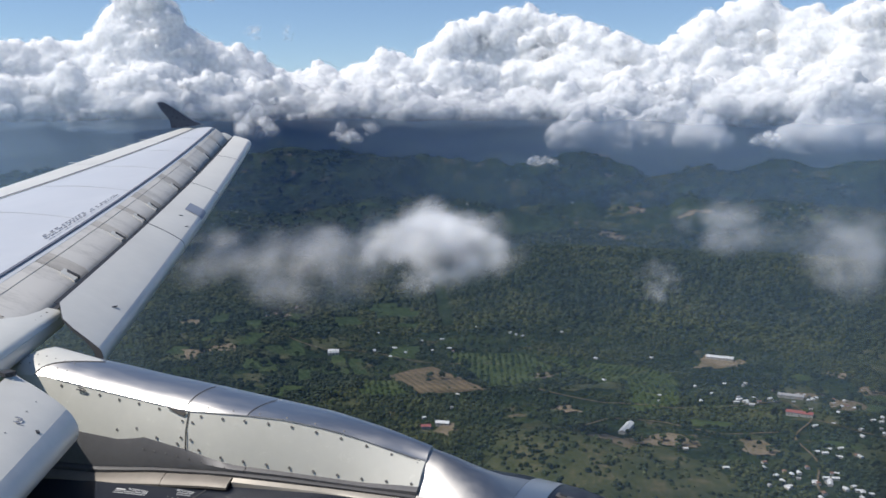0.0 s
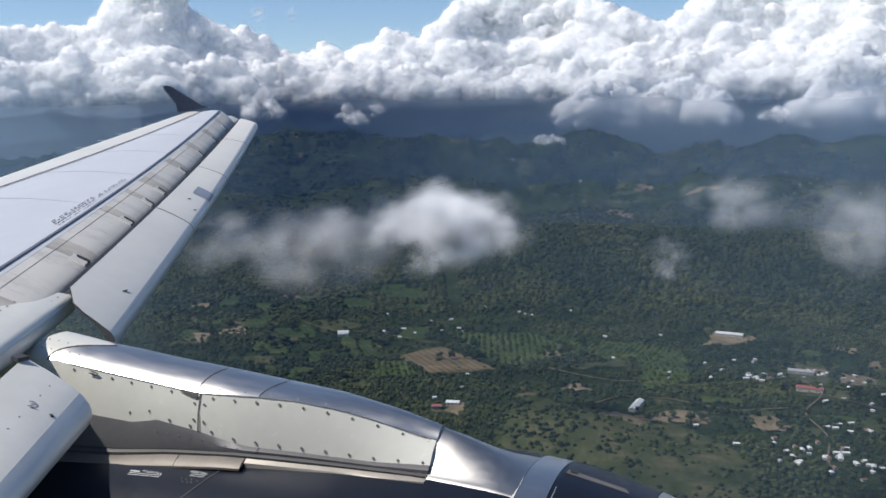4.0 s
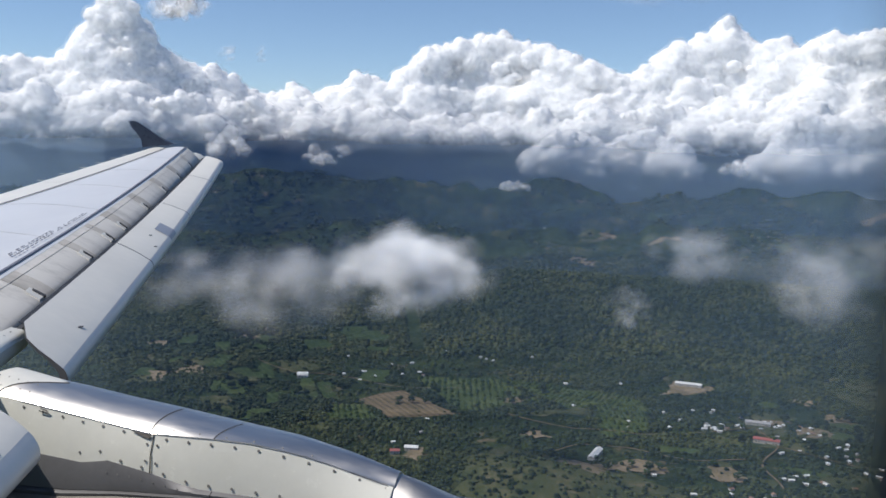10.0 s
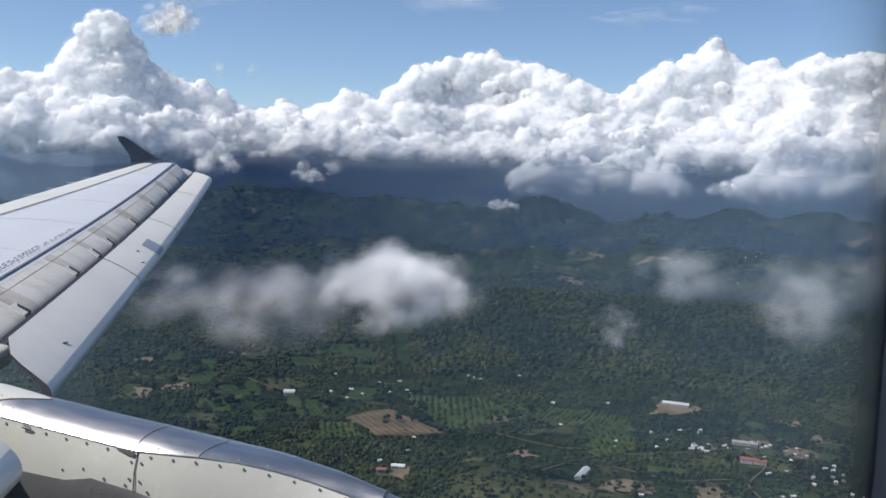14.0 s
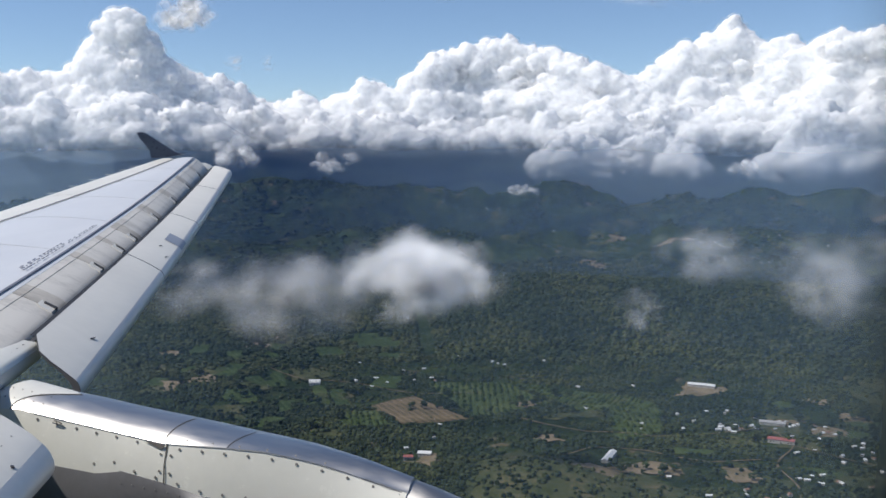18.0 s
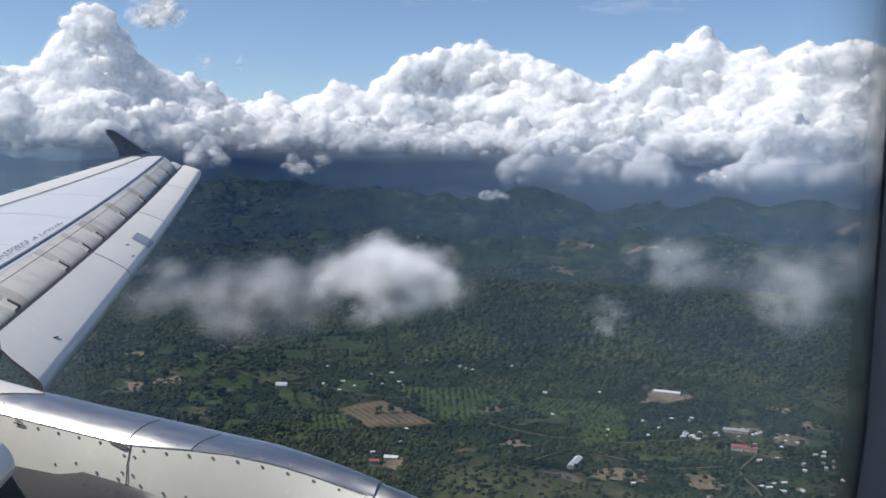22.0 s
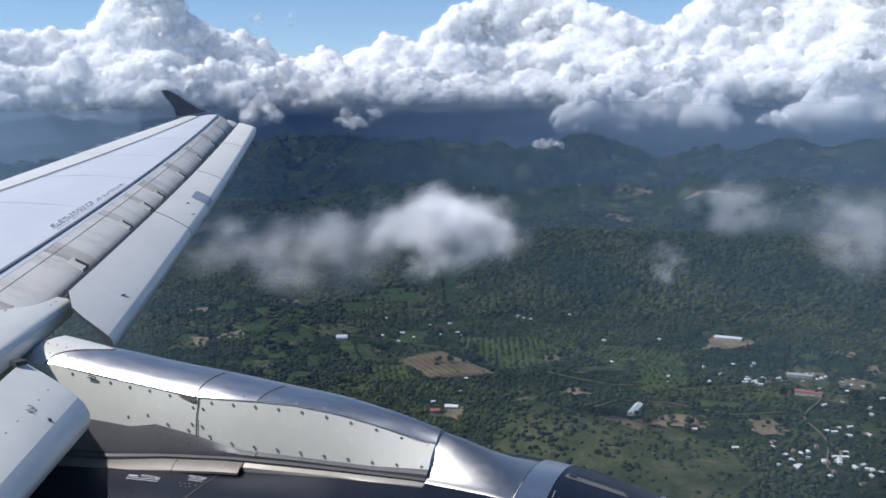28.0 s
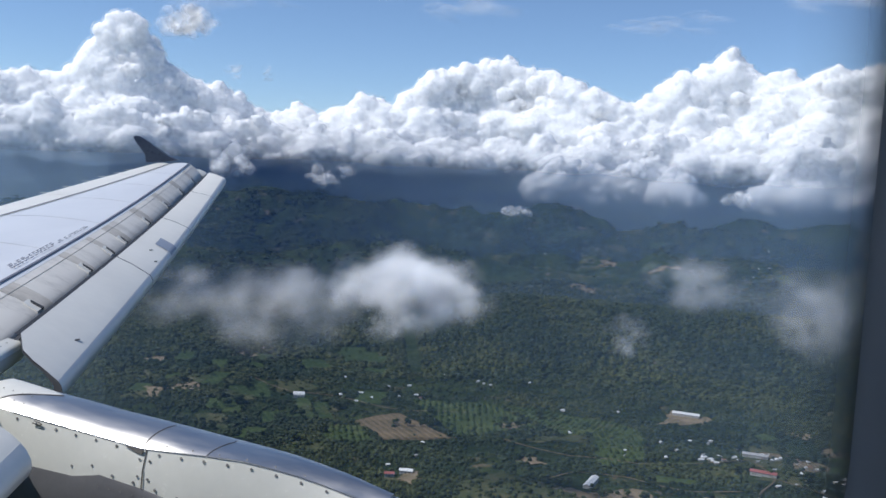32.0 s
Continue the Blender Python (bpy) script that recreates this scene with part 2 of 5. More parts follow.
def on_nose(y, f, lift=0.0):
    """A point on the fixed nose; f runs from the sealant line to the front edge."""
    rg = nose_ring(y)
    u = [s[0] for s in NOSE_SECTION]
    for i in range(5):
        if f <= u[i + 1]:
            return rg[i].lerp(rg[i + 1], (f - u[i]) / (u[i + 1] - u[i])) + WING_UP * lift
    return rg[5] + WING_UP * lift


def nose_ring(y):
    pts = []
    swell = 0.7 + 0.06 * (y - 4)
    for f, dz in NOSE_SECTION:
        pts.append(between("seal", "band_front", f, y, dz * swell))
    e = on("band_front", y)
    pts += [e + Vector((0.035, 0, -0.05)), e + Vector((0.04, 0, -0.11)), e + Vector((-0.02, 0, -0.2)), on("seal", y, -0.26)]
    return pts


for a, b in zip(cuts, cuts[1:]):
    loft("nose_panel", [nose_ring(a + 0.006 + 0.05 * (b - a) * i) for i in range(5)], M["band_beige"], wing, "beige-stained strip of the nose beside a slat track", closed=True, caps=True)
    loft("nose_panel", [nose_ring(a + 0.012 + 0.2 * (b - a) + (0.8 * (b - a) - 0.018) * i / 5) for i in range(6)], M["band_grey"], wing, closed=True, caps=True)
lip = []
for i in range(31):
    y = 3.9 + 11.25 * i / 30
    lip.append([on_nose(y, f, dz) for f, dz in ((0.0, 0.004), (0.07, 0.003), (0.14, 0.002), (0.14, -0.01), (0.0, -0.01))])
loft("skin_lip", lip, M["wing_grey"], wing, "painted strip in front of the sealant line", closed=True, caps=True)
for f, dz in ((0.34, 0.0005),):
    strip("panel_seam", [on_nose(y, f, dz) for y in np.linspace(3.95, 15.1, 30)], 0.003, WING_UP, M["faint_seam"], wing, "thin seam along the nose panels", thick=0.003)
for y in cuts[1:-1]:
    e, d = on("band_front", y), (on("band_front", y + 0.1) - on("band_front", y - 0.1)).normalized()
    back = (between("seal", "band_front", 0.62, y) - e).normalized()
    q = [on_nose(y + s * 0.055, f, 0.006) for s, f in ((-1, 0.985), (1, 0.985), (1, 0.70), (-1, 0.70))]
    tr = slab("slat_track_plate", q, WING_UP, M["slat_white"], wing, "small pale slat track cover", 0.02)
    q = [on_nose(y + dy, f, 0.016) for dy, f in ((0.035, 0.995), (0.085, 0.995), (0.05, 0.76), (0.02, 0.78))]
    slab("track_slot", q, WING_UP, M["seam"], tr, "dark slot", 0.014)


def slat_ring(y, lines=("slat_rear", "slat_front"), off=Vector((0, 0, 0))):
    r, f = on(lines[0], y) + off, on(lines[1], y) + off
    e1, up, R = Vector((0.885, 0.465, 0)), Vector((0, 0, 1)), 0.076
    c = f - (e1 * 0.777 - up * 0.63) * R
    du, dv = (r - c).dot(e1), (r - c).dot(up)
    start = math.atan2(dv, du) - math.acos(min(1.0, R / math.hypot(du, dv)))
    t = c + (e1 * math.cos(start) + up * math.sin(start)) * R
    t = Vector((t.x, r.y + (f.y - r.y), t.z))
    n = Vector((0.38, 0.1, 0.9))
    pts = [r.lerp(t, u) + n * h for u, h in ((0, 0.0), (0.25, 0.006), (0.5, 0.009), (0.75, 0.006), (1.0, 0.0))]
    for k in range(1, 11):
        a = start + (radians(-72) - start) * k / 10
        p = c + (e1 * math.cos(a) + up * math.sin(a)) * R
        pts.append(Vector((p.x, f.y, p.z)))
    pts += [r.lerp(t, u) - n * h for u, h in ((0.97, 0.04), (0.75, 0.014), (0.5, 0.008), (0.25, 0.006), (0, 0.004))]
    return pts


# a dark strip gives the shade in the gap between nose and slats
strip("slat_gap_shade", [on("band_front", y, -0.035, 0.03) for y in np.linspace(3.9, 15.2, 25)], 0.06, WING_UP, M["seam"], wing, "dark strip for the shade in the gap behind the slats")
slat_cuts = [4.37, 7.38, 10.06, 12.82, 15.25]
slats = []
CHORD = [0, 0.2, 0.4, 0.6, 0.8] + [0.8 + 0.02 * k for k in range(1, 11)] + [0.85, 0.62, 0.42, 0.2, 0.0]


def skewed_ring(y, s):
    """A slat section whose rear corner is cut off outboard."""
    return [slat_ring(y + s * max(0.0, 1 - u / 0.24))[k] for k, u in enumerate(CHORD)]


for a, b in zip(slat_cuts, slat_cuts[1:]):
    ys = [a + 0.012 + (b - a - 0.024) * i / 8 for i in range(9)]
    skew = [0.23 * (1 - i / 8) if a < 5 else 0.0 for i in range(9)]
    if b > 15:
        # the outboard end slants back towards the tip
        ys = [a + 0.012 + (14.95 - a) * i / 8 for i in range(9)]
        slats.append(loft("slat", [[slat_ring(y + 0.6 * i / 8 * (1 - u))[k] for k, u in enumerate(CHORD)] for i, y in enumerate(ys)], M["slat_white"], wing, "extended off-white leading-edge slat", closed=True, caps=True))
        continue
    slats.append(loft("slat", [skewed_ring(y, s) for y, s in zip(ys, skew)], M["slat_white"], wing, "extended off-white leading-edge slat", closed=True, caps=True))


loft("end_seal", [skewed_ring(4.378, 0.23), skewed_ring(4.383, 0.23)], M["seam"], slats[0], "black seal at the slat's end", closed=True, caps=True)


def bare_edge(parent, a, b, lines=("slat_rear", "slat_front")):
    """The unpainted nose of a slat, a sheet just proud of it."""
    rows = []
    for y in np.linspace(a, b, 9):
        rg = slat_ring(y, lines)
        c = (rg[4] + rg[12]) / 2
        rows.append([p + (p - c).normalized() * 0.002 for p in rg[4:14]] + [p - (p - c).normalized() * 0.004 for p in reversed(rg[4:14])])
    loft("leading_edge", rows, M["edge_metal"], parent, "dull bare-metal leading edge", closed=True, caps=True)


for y in slat_cuts[1:-1]:
    rg = [slat_ring(y - 0.013), slat_ring(y + 0.013)]
    loft("slat_joint", rg, M["seam"], wing, "dark joint between two slats", closed=True, caps=True)
for s, (a, b) in zip(slats, zip(slat_cuts, slat_cuts[1:])):
    bare_edge(s, a + 0.012, min(b - 0.012, 14.94))
# dark strips painted in for the shadow of the gap behind each slat
for s, (a, b) in zip(slats, zip(slat_cuts, slat_cuts[1:])):
    strip("rear_gap_shade", [on("slat_rear", y, 0.003, -0.014) for y in np.linspace(a + (0.2 if a < 5 else 0.01), b - 0.01, 9)], 0.026, (0.38, 0.1, 0.9), M["seam"], s, "thin dark strip for the gap's shadow along the slat's rear edge", thick=0.003)


def on_slat(y, f, h=0.005):
    rg = slat_ring(y)
    u = (0, 0.2, 0.4, 0.6, 0.8, 0.84, 0.88, 0.92, 0.96)
    for i in range(8):
        if f <= u[i + 1]:
            return rg[i].lerp(rg[i + 1], (f - u[i]) / (u[i + 1] - u[i])) + Vector((0.38, 0.1, 0.9)) * h
    return rg[8]


loft("patch", [[on_slat(y, f) for f in (0.42, 0.5, 0.6, 0.7, 0.77, 0.84, 0.9, 0.94)] for y in (8.52, 8.64, 8.76, 8.9)], M["patch"], slats[1], "blue-grey rectangular patch")
for y, f in ((8.2, 0.45), (5.05, 0.62), (7.9, 0.72)):
    c = on_slat(y, f)
    slab("scuff", [c + Vector((0.012, 0, 0)), c + Vector((0, 0.03, 0)), c + Vector((-0.012, 0, 0)), c + Vector((0, -0.03, 0))], (0.33, -0.05, 0.94), M["seam"], slats[0 if y < 7.4 else 1], "small dark mark")
# rows of small stencilled writing beside the seal, as bars
rng = random.Random(4)
for row, (c0, y0, y1) in enumerate(((0.050, 6.0, 7.0), (0.072, 6.0, 7.15), (0.094, 6.05, 7.2), (0.052, 7.2, 8.25), (0.074, 7.3, 8.2))):
    y = y0
    while y < y1:
        w = rng.uniform(0.03, 0.08)
        f0, f1 = c0, c0 + 0.007
        slab("stencil_bar", [between("seal", "hinge", f0, y, 0.022), between("seal", "hinge", f0, y + w, 0.022), between("seal", "hinge", f1, y + w, 0.022), between("seal", "hinge", f1, y, 0.022)], WING_UP, M["stencil"], wing)
        y += w + rng.choice((0.04, 0.05, 0.11))
# rounded tip and the fence
tip = []
for f, dz in ((-0.02, 0.0), (0.06, 0.07), (0.15, 0.09), (0.3, 0.05), (0.6, 0.03), (1, 0.0)):
    a, b = on("band_front", 15.2), on("rear", 15.15)
    p = a.lerp(b, f)
    tip.append([p + Vector((0, 0, dz)), p + Vector((0, 0.20, dz + 0.01)), p + Vector((0, 0.33, dz - 0.04)), p + Vector((0, 0.2, dz - 0.13)), p + Vector((0, 0, dz - 0.15))])
loft("tip_cap", tip, M["slat_white"], wing, "rounded pale wing tip", closed=True, caps=True)
outline = [(-10.50, 0.06), (-10.72, 0.12), (-11.0, 0.27), (-11.22, 0.40), (-11.42, 0.50), (-11.57, 0.50), (-11.50, 0.38), (-11.36, 0.24), (-11.27, 0.13), (-11.25, -0.02), (-11.0, 0.0), (-10.7, 0.03)]
fin = []
for dy, g in ((-0.03, 0.985), (0.0, 1.0), (0.03, 0.985)):
    fin.append([Vector((-11.0 + (x + 11.0) * g, 15.2 + dy, EYE + 0.15 + (z - 0.15) * g)) for x, z in outline])
fin_verts = [v for r in fin for v in r]
nn = len(outline)
fin_faces = [tuple(range(nn - 1, -1, -1)), tuple(range(2 * nn, 3 * nn))]
for i in range(2):
    for j in range(nn):
        fin_faces.append((i * nn + j, i * nn + (j + 1) % nn, (i + 1) * nn + (j + 1) % nn, (i + 1) * nn + j))
hang("wing_fence", mesh_of("wing_fence", fin_verts, fin_faces, M["fence_navy"], False), wing, "swept navy-blue wing fence")

# the slatless nose over the pylon
rings = []
for i in range(11):
    u = i / 10
    y = 0.15 + 4.5 * u
    g = 1.0 if i < 10 else 0.9
    x0 = -(1.90 + 0.5226 * y)
    zc = EYE - 1.285
    ring = [Vector((x0 - 0.06 + 0.06 * math.cos(a) - 0.01, y, zc + 0.032 + 0.074 * g * math.sin(a))) for a in np.linspace(-1.9, 1.25, 9)]
    ring += [Vector((x0 - 0.20, y, zc + 0.12 * g)), Vector((x0 - 0.45, y, zc + 0.16 * g)), Vector((x0 - 0.9, y, zc + 0.17 * g + 0.03)), Vector((x0 - 0.9, y, zc - 0.08)), Vector((x0 - 0.25, y, zc - 0.06))]
    rings.append(ring)
cap = loft("pylon_nose_cap", rings, M["aft_white"], wing, "rounded white fixed nose over the pylon", closed=True, caps=True)
edge = [[p + Vector((0.003, 0, 0.0005)) for p in r[:7]] + [p - Vector((0.004, 0, 0)) for p in reversed(r[:7])] for r in rings]
loft("leading_edge", edge, M["edge_metal"], cap, "dull bare-metal leading edge", closed=True, caps=True)

for i in range(14):
    for off, up in ((0.10, 0.103), (0.30, 0.139)):
        y = 3.1 + 0.11 * i
        p = Vector((-(1.90 + 0.5226 * y) - off, y, EYE - 1.285 + up))
        slab("rivet", [p + Vector((0.008, 0, 0)), p + Vector((0, 0.008, 0)), p + Vector((-0.008, 0, 0)), p + Vector((0, -0.008, 0))], (0, 0, 1), M["steel"], wing, thick=0.004)
# inboard slat: a full rounded section swept along its leading edge
INNER = ((0.0, 0.0), (0.059, -0.023), (0.125, -0.048), (0.194, -0.078), (0.257, -0.107), (0.312, -0.142), (0.340, -0.164), (0.360, -0.190), (0.372, -0.212), (0.376, -0.235), (0.372, -0.257), (0.361, -0.279), (0.340, -0.297),
         (0.312, -0.302), (0.270, -0.27), (0.18, -0.16), (0.09, -0.07), (0.0, -0.012))


def inner_ring(y, out=0.0):
    """A section of the inboard slat; out swells it."""
    thin = max(0.6, 1 - 0.24 * (3.18 - y))
    o = Vector((-3.295 - 0.52 * (y - 3.18), y, EYE - 1.131 + 0.03 * (y - 3.18)))
    mid = Vector((0.25, 0, -0.19 * thin))
    ring = []
    for dx, dz in INNER:
        p = Vector((dx, 0, dz * thin))
        ring.append(o + p + (p - mid).normalized() * out)
    return ring


inner = loft("slat", [inner_ring(0.3 + 2.88 * i / 10) for i in range(11)], M["slat_white"], wing, "extended off-white inboard slat with a stencilled numeral", closed=True, caps=True)
loft("leading_edge", [inner_ring(y, 0.0015)[5:13] + list(reversed(inner_ring(y, -0.004)[5:13])) for y in np.linspace(0.3, 3.175, 11)], M["edge_metal"], inner, "dull bare-metal leading edge", closed=True, caps=True)
p = inner_ring(3.1)[0]
slab("hinge_bracket", [p + Vector((0.0, 0.0, 0.012)), p + Vector((0.02, 0.05, 0.012)), p + Vector((-0.03, 0.06, 0.014)), p + Vector((-0.05, 0.01, 0.014))], (0, 0, 1), M["seam"], inner, "small dark bracket at the slat's corner", 0.02)
for y in np.arange(0.9, 3.1, 0.12):
    p = inner_ring(y, 0.001)[3]
    slab("rivet", [p + Vector((0.005, 0, 0)), p + Vector((0, 0.005, 0)), p + Vector((-0.005, 0, 0)), p + Vector((0, -0.005, 0))], (0.4, 0, 0.9), M["steel"], inner, thick=0.003)


def lettering(name, body, size, at, along, up, material, parent):
    """Raised stencil letters in the built-in font."""
    cu = bpy.data.curves.new(name, "FONT")
    cu.body, cu.size, cu.extrude, cu.align_x, cu.align_y = body, size, 0.0006, "CENTER", "CENTER"
    tmp = bpy.data.objects.new(name, cu)
    scene.collection.objects.link(tmp)
    me = bpy.data.meshes.new_from_object(tmp.evaluated_get(bpy.context.evaluated_depsgraph_get()))
    bpy.data.objects.remove(tmp)
    x, y = Vector(along).normalized(), Vector(up).normalized()
    z = x.cross(y)
    me.transform(Matrix.Translation(at) @ Matrix((x, y, z)).transposed().to_4x4())
    me.materials.clear()
    me.materials.append(material)
    return hang(name, me, parent)


c, c2 = inner_ring(2.83), inner_ring(2.73)
chord = (c[4] - c[2]).normalized()
face = (c2[2] - c[2]).cross(chord).normalized()
face = face if face.z > 0 else -face
slant = (chord * 0.85 - (c2[2] - c[2]).normalized() * 0.5).normalized()
lettering("numeral", "2", 0.085, c[3].lerp(c[4], 0.1) + face * 0.006, slant, face.cross(slant), M["stencil"], inner)
mid = inner_ring(2.85)[4].lerp(inner_ring(2.85)[5], 0.6) + face * 0.003
slab("scuff", [mid + chord * 0.012, mid + (c2[2] - c[2]).normalized() * 0.012, mid - chord * 0.012, mid - (c2[2] - c[2]).normalized() * 0.012], face, M["seam"], inner, "small dark mark")

# ---- engine and pylon ----
PY = 4.05
RAILS = {
    "crest": (PY, (-4.34, -4.14, -4.05, -3.97, -3.89, -3.58, -3.42, -3.137, -2.773, -2.425, -2.094, -1.778, -1.535, -1.43, -1.225), (-1.455, -1.365, -1.318, -1.285, -1.262, -1.308, -1.32, -1.352, -1.383, -1.42, -1.448, -1.499, -1.561, -1.592, -1.66)),
    "shoulder": ((3.84, 3.84, 3.84, 3.84, 3.84, 3.84, 3.85, 3.87, 3.9, 3.94, 3.97), (-4.34, -4.14, -3.755, -3.427, -3.167, -2.828, -2.47, -2.257, -2.019, -1.792, -1.58), (-1.46, -1.385, -1.363, -1.398, -1.425, -1.46, -1.449, -1.453, -1.486, -1.544, -1.612)),
    "side": ((3.8, 3.8, 3.8, 3.8, 3.8, 3.81, 3.832, 3.862, 3.876), (-4.1, -3.484, -3.17, -3.10, -2.798, -2.567, -2.252, -1.83, -1.553), (-1.60, -1.637, -1.652, -1.613, -1.653, -1.704, -1.709, -1.719, -1.705)),
    "skirt": ((3.78, 3.78, 3.78, 3.79, 3.813, 3.856), (-4.1, -3.34, -2.956, -2.564, -2.236, -1.555), (-1.845, -1.804, -1.759, -1.733, -1.729, -1.738)),
    "ledge_in": ((3.76, 3.76, 3.76, 3.767, 3.811, 3.835, 3.835), (-4.1, -3.334, -2.983, -2.602, -1.981, -1.571, -1.173), (-1.885, -1.836, -1.786, -1.754, -1.752, -1.754, -1.785)),
    "ledge_out": ((3.7, 3.7, 3.7, 3.706, 3.774, 3.774), (-4.1, -3.286, -2.904, -2.614, -1.546, -1.075), (-1.905, -1.862, -1.818, -1.79, -1.757, -1.772)),
}


def rail(name, x, far=False, dy=0.0, dz=0.0):
    ys, xs, zs = RAILS[name]
    y = (float(np.interp(x, xs, ys)) if isinstance(ys, tuple) else ys) + dy
    dz -= 0.10 if far and name == "shoulder" else 0.0
    return Vector((x, 2 * PY - y if far else y, EYE + float(np.interp(x, xs, zs)) + dz))


NX = (-4.3, -3.6, -3.0, -2.0, -1.2, -0.9, -0.7, -0.5, -0.3, -0.1, 0.1, 0.22)
NR = (1.0, 1.09, 1.138, 1.182, 1.180, 1.156, 1.112, 1.063, 1.0, 0.91, 0.78, 0.64)
AXIS = EYE - 2.917

engine = thing("jet_engine", (-2.2, PY, EYE - 3.9), "navy jet engine with a white and bare-metal pylon under the wing", "jet engine")


def arch(x, t, far=False, lift=0.0, lean=0.0):
    """A point over the pylon's back: t runs from the shoulder (0) to the crest; lean moves the shoulder along the pylon."""
    x = x + lean * math.cos(t)
    t = 0.55 + t * (1 - 0.55 / (math.pi / 2))
    a, b = rail("shoulder", x, far), rail("crest", x)
    return Vector((x, b.y + (a.y - b.y) * math.cos(t) / math.cos(0.55), a.z + (b.z - a.z) * (math.sin(t) - math.sin(0.55)) / (1 - math.sin(0.55)) + lift))


def pylon_top(name, x0, x1, material, label, lean0=0.0, lean1=0.0):
    rings = []
    count = max(4, int((x1 - x0) / 0.06))
    for i in range(count):
        x, lean = x0 + (x1 - x0) * i / (count - 1), lean0 + (lean1 - lean0) * i / (count - 1)
        near = [arch(x, t, False, 0.0, lean) for t in np.linspace(0, math.pi / 2, 9)]
        away = [arch(x, t, True, 0.0, lean) for t in np.linspace(math.pi / 2, 0, 9)][1:]
        rings.append(near + away + [rail("shoulder", x + lean, True, dz=-0.03), rail("shoulder", x + lean, dz=-0.03)])
    return loft(name, rings, material, engine, label, closed=True, caps=True)


pylon_top("metal_spine", -3.50, -2.776, M["chrome"], "polished bare-metal pylon spine", -0.31, -0.055)
pylon_top("metal_spine", -2.770, -2.41, M["chrome"], "polished bare-metal pylon spine", -0.055, -0.05)
pylon_top("metal_spine", -2.406, -1.53, M["chrome"], "polished bare-metal pylon spine", -0.05, 0.0)
pylon_top("aft_fairing", -4.34, -3.505, M["aft_white"], "white riveted fairing behind the spine", 0.0, -0.31)


def pylon_side(name, x0, x1, top, low, material, label, out=0.0, flat=False):
    for far in (False, True):
        s = -1 if not far else 1
        rings = []
        for x in np.linspace(x0, x1, max(4, int((x1 - x0) / 0.08))):
            a, b = rail(top, x, far), rail(low, x, far)
            m = a.lerp(b, 0.5) + Vector((0, s * 0.012, 0))
            o = Vector((0, s * out, 0))
            back = Vector((0, 0, -0.012)) if flat else Vector((0, -s * 0.05, 0))
            rings.append([a + o, m + o, b + o, b + back, a + back])
        loft(name, rings, material, engine, label, closed=True, caps=True)


pylon_side("side_panel", -4.6, -2.803, "shoulder", "side", M["white_panel"], "white pylon side panel edged with fasteners")
pylon_side("side_panel", -2.797, -1.535, "shoulder", "side", M["white_panel"], "white pylon side panel edged with fasteners")
pylon_side("lower_panel", -4.6, -2.45, "side", "skirt", M["bare_grey"], "unpainted dark grey lower pylon panel", 0.003)
pylon_side("lower_panel", -2.446, -1.535, "side", "skirt", M["bare_grey"], "unpainted dark grey lower pylon panel", 0.002)
pylon_side("ledge", -4.1, -2.90, "ledge_in", "ledge_out", M["ledge"], "warm bare-metal ledge along the cowl", flat=True)
pylon_side("ledge", -2.896, -2.506, "ledge_in", "ledge_out", M["ledge"], "warm bare-metal ledge along the cowl", flat=True)
RAILS["strip_out"] = ((3.755, 3.795), (-2.5, -1.535), (-1.786, -1.757))
pylon_side("ledge", -2.50, -1.535, "ledge_in", "strip_out", M["strip"], "bright bare-metal ledge along the cowl", flat=True)
pylon_side("ledge_foot", -4.1, -1.54, "skirt", "ledge_in", M["doubler"], "dark grey foot of the pylon", -0.004)
# latch plate at the panel joint, wire hook and hairline seam on the side panel
def on_side(x, f, out=0.010):
    return rail("shoulder", x).lerp(rail("side", x), f) + Vector((0, -out, 0))


slab("latch_plate", [on_side(-2.93, 0.015), on_side(-2.81, 0.02), on_side(-2.82, 0.13), on_side(-2.845, 0.12)], (0, -1, 0.2), M["ledge"], engine, "small olive-grey latch plate", 0.004)
strip("wire_hook", [on_side(x, f, 0.014) for x, f in ((-3.50, 0.03), (-3.465, 0.04), (-3.45, 0.065), (-3.46, 0.09), (-3.51, 0.085))], 0.005, (0, -1, 0.2), M["seam"], engine, "dark bent wire hook", thick=0.004)
# seams over the spine
for x, lean, wide, mat in ((-2.773, -0.055, 0.004, "doubler"), (-2.408, -0.05, 0.003, "doubler"), (-3.503, -0.31, 0.007, "seam")):
    strip("spine_seam", [arch(x, t, False, 0.001, lean) for t in np.linspace(0, math.pi / 2, 10)], wide, (0, -0.5, 0.8), M[mat], engine, thick=0.002)
strip("panel_seam", [rail("shoulder", -2.80, dy=-0.004), rail("shoulder", -2.80).lerp(rail("side", -2.80), 0.5) + Vector((0, -0.016, 0)), rail("side", -2.80, dy=-0.006)], 0.004, (0, -1, 0.1), M["seam"], engine, thick=0.002)
strip("panel_seam", [rail("shoulder", x, dy=-0.003, dz=0.001) for x in np.linspace(-3.66, -1.56, 16)], 0.003, (0, -0.8, 0.5), M["bare_grey"], engine, thick=0.002)

# fasteners along the panels' edges
disc = bmesh.new()
bmesh.ops.create_cone(disc, cap_ends=True, segments=10, radius1=0.0078, radius2=0.0066, depth=0.002)
disc_me = bpy.data.meshes.new("fastener")
disc.to_mesh(disc_me)
disc.free()
disc_me.materials.append(M["steel"])


white_disc = disc_me.copy()
white_disc.materials[0] = M["white_stencil"]


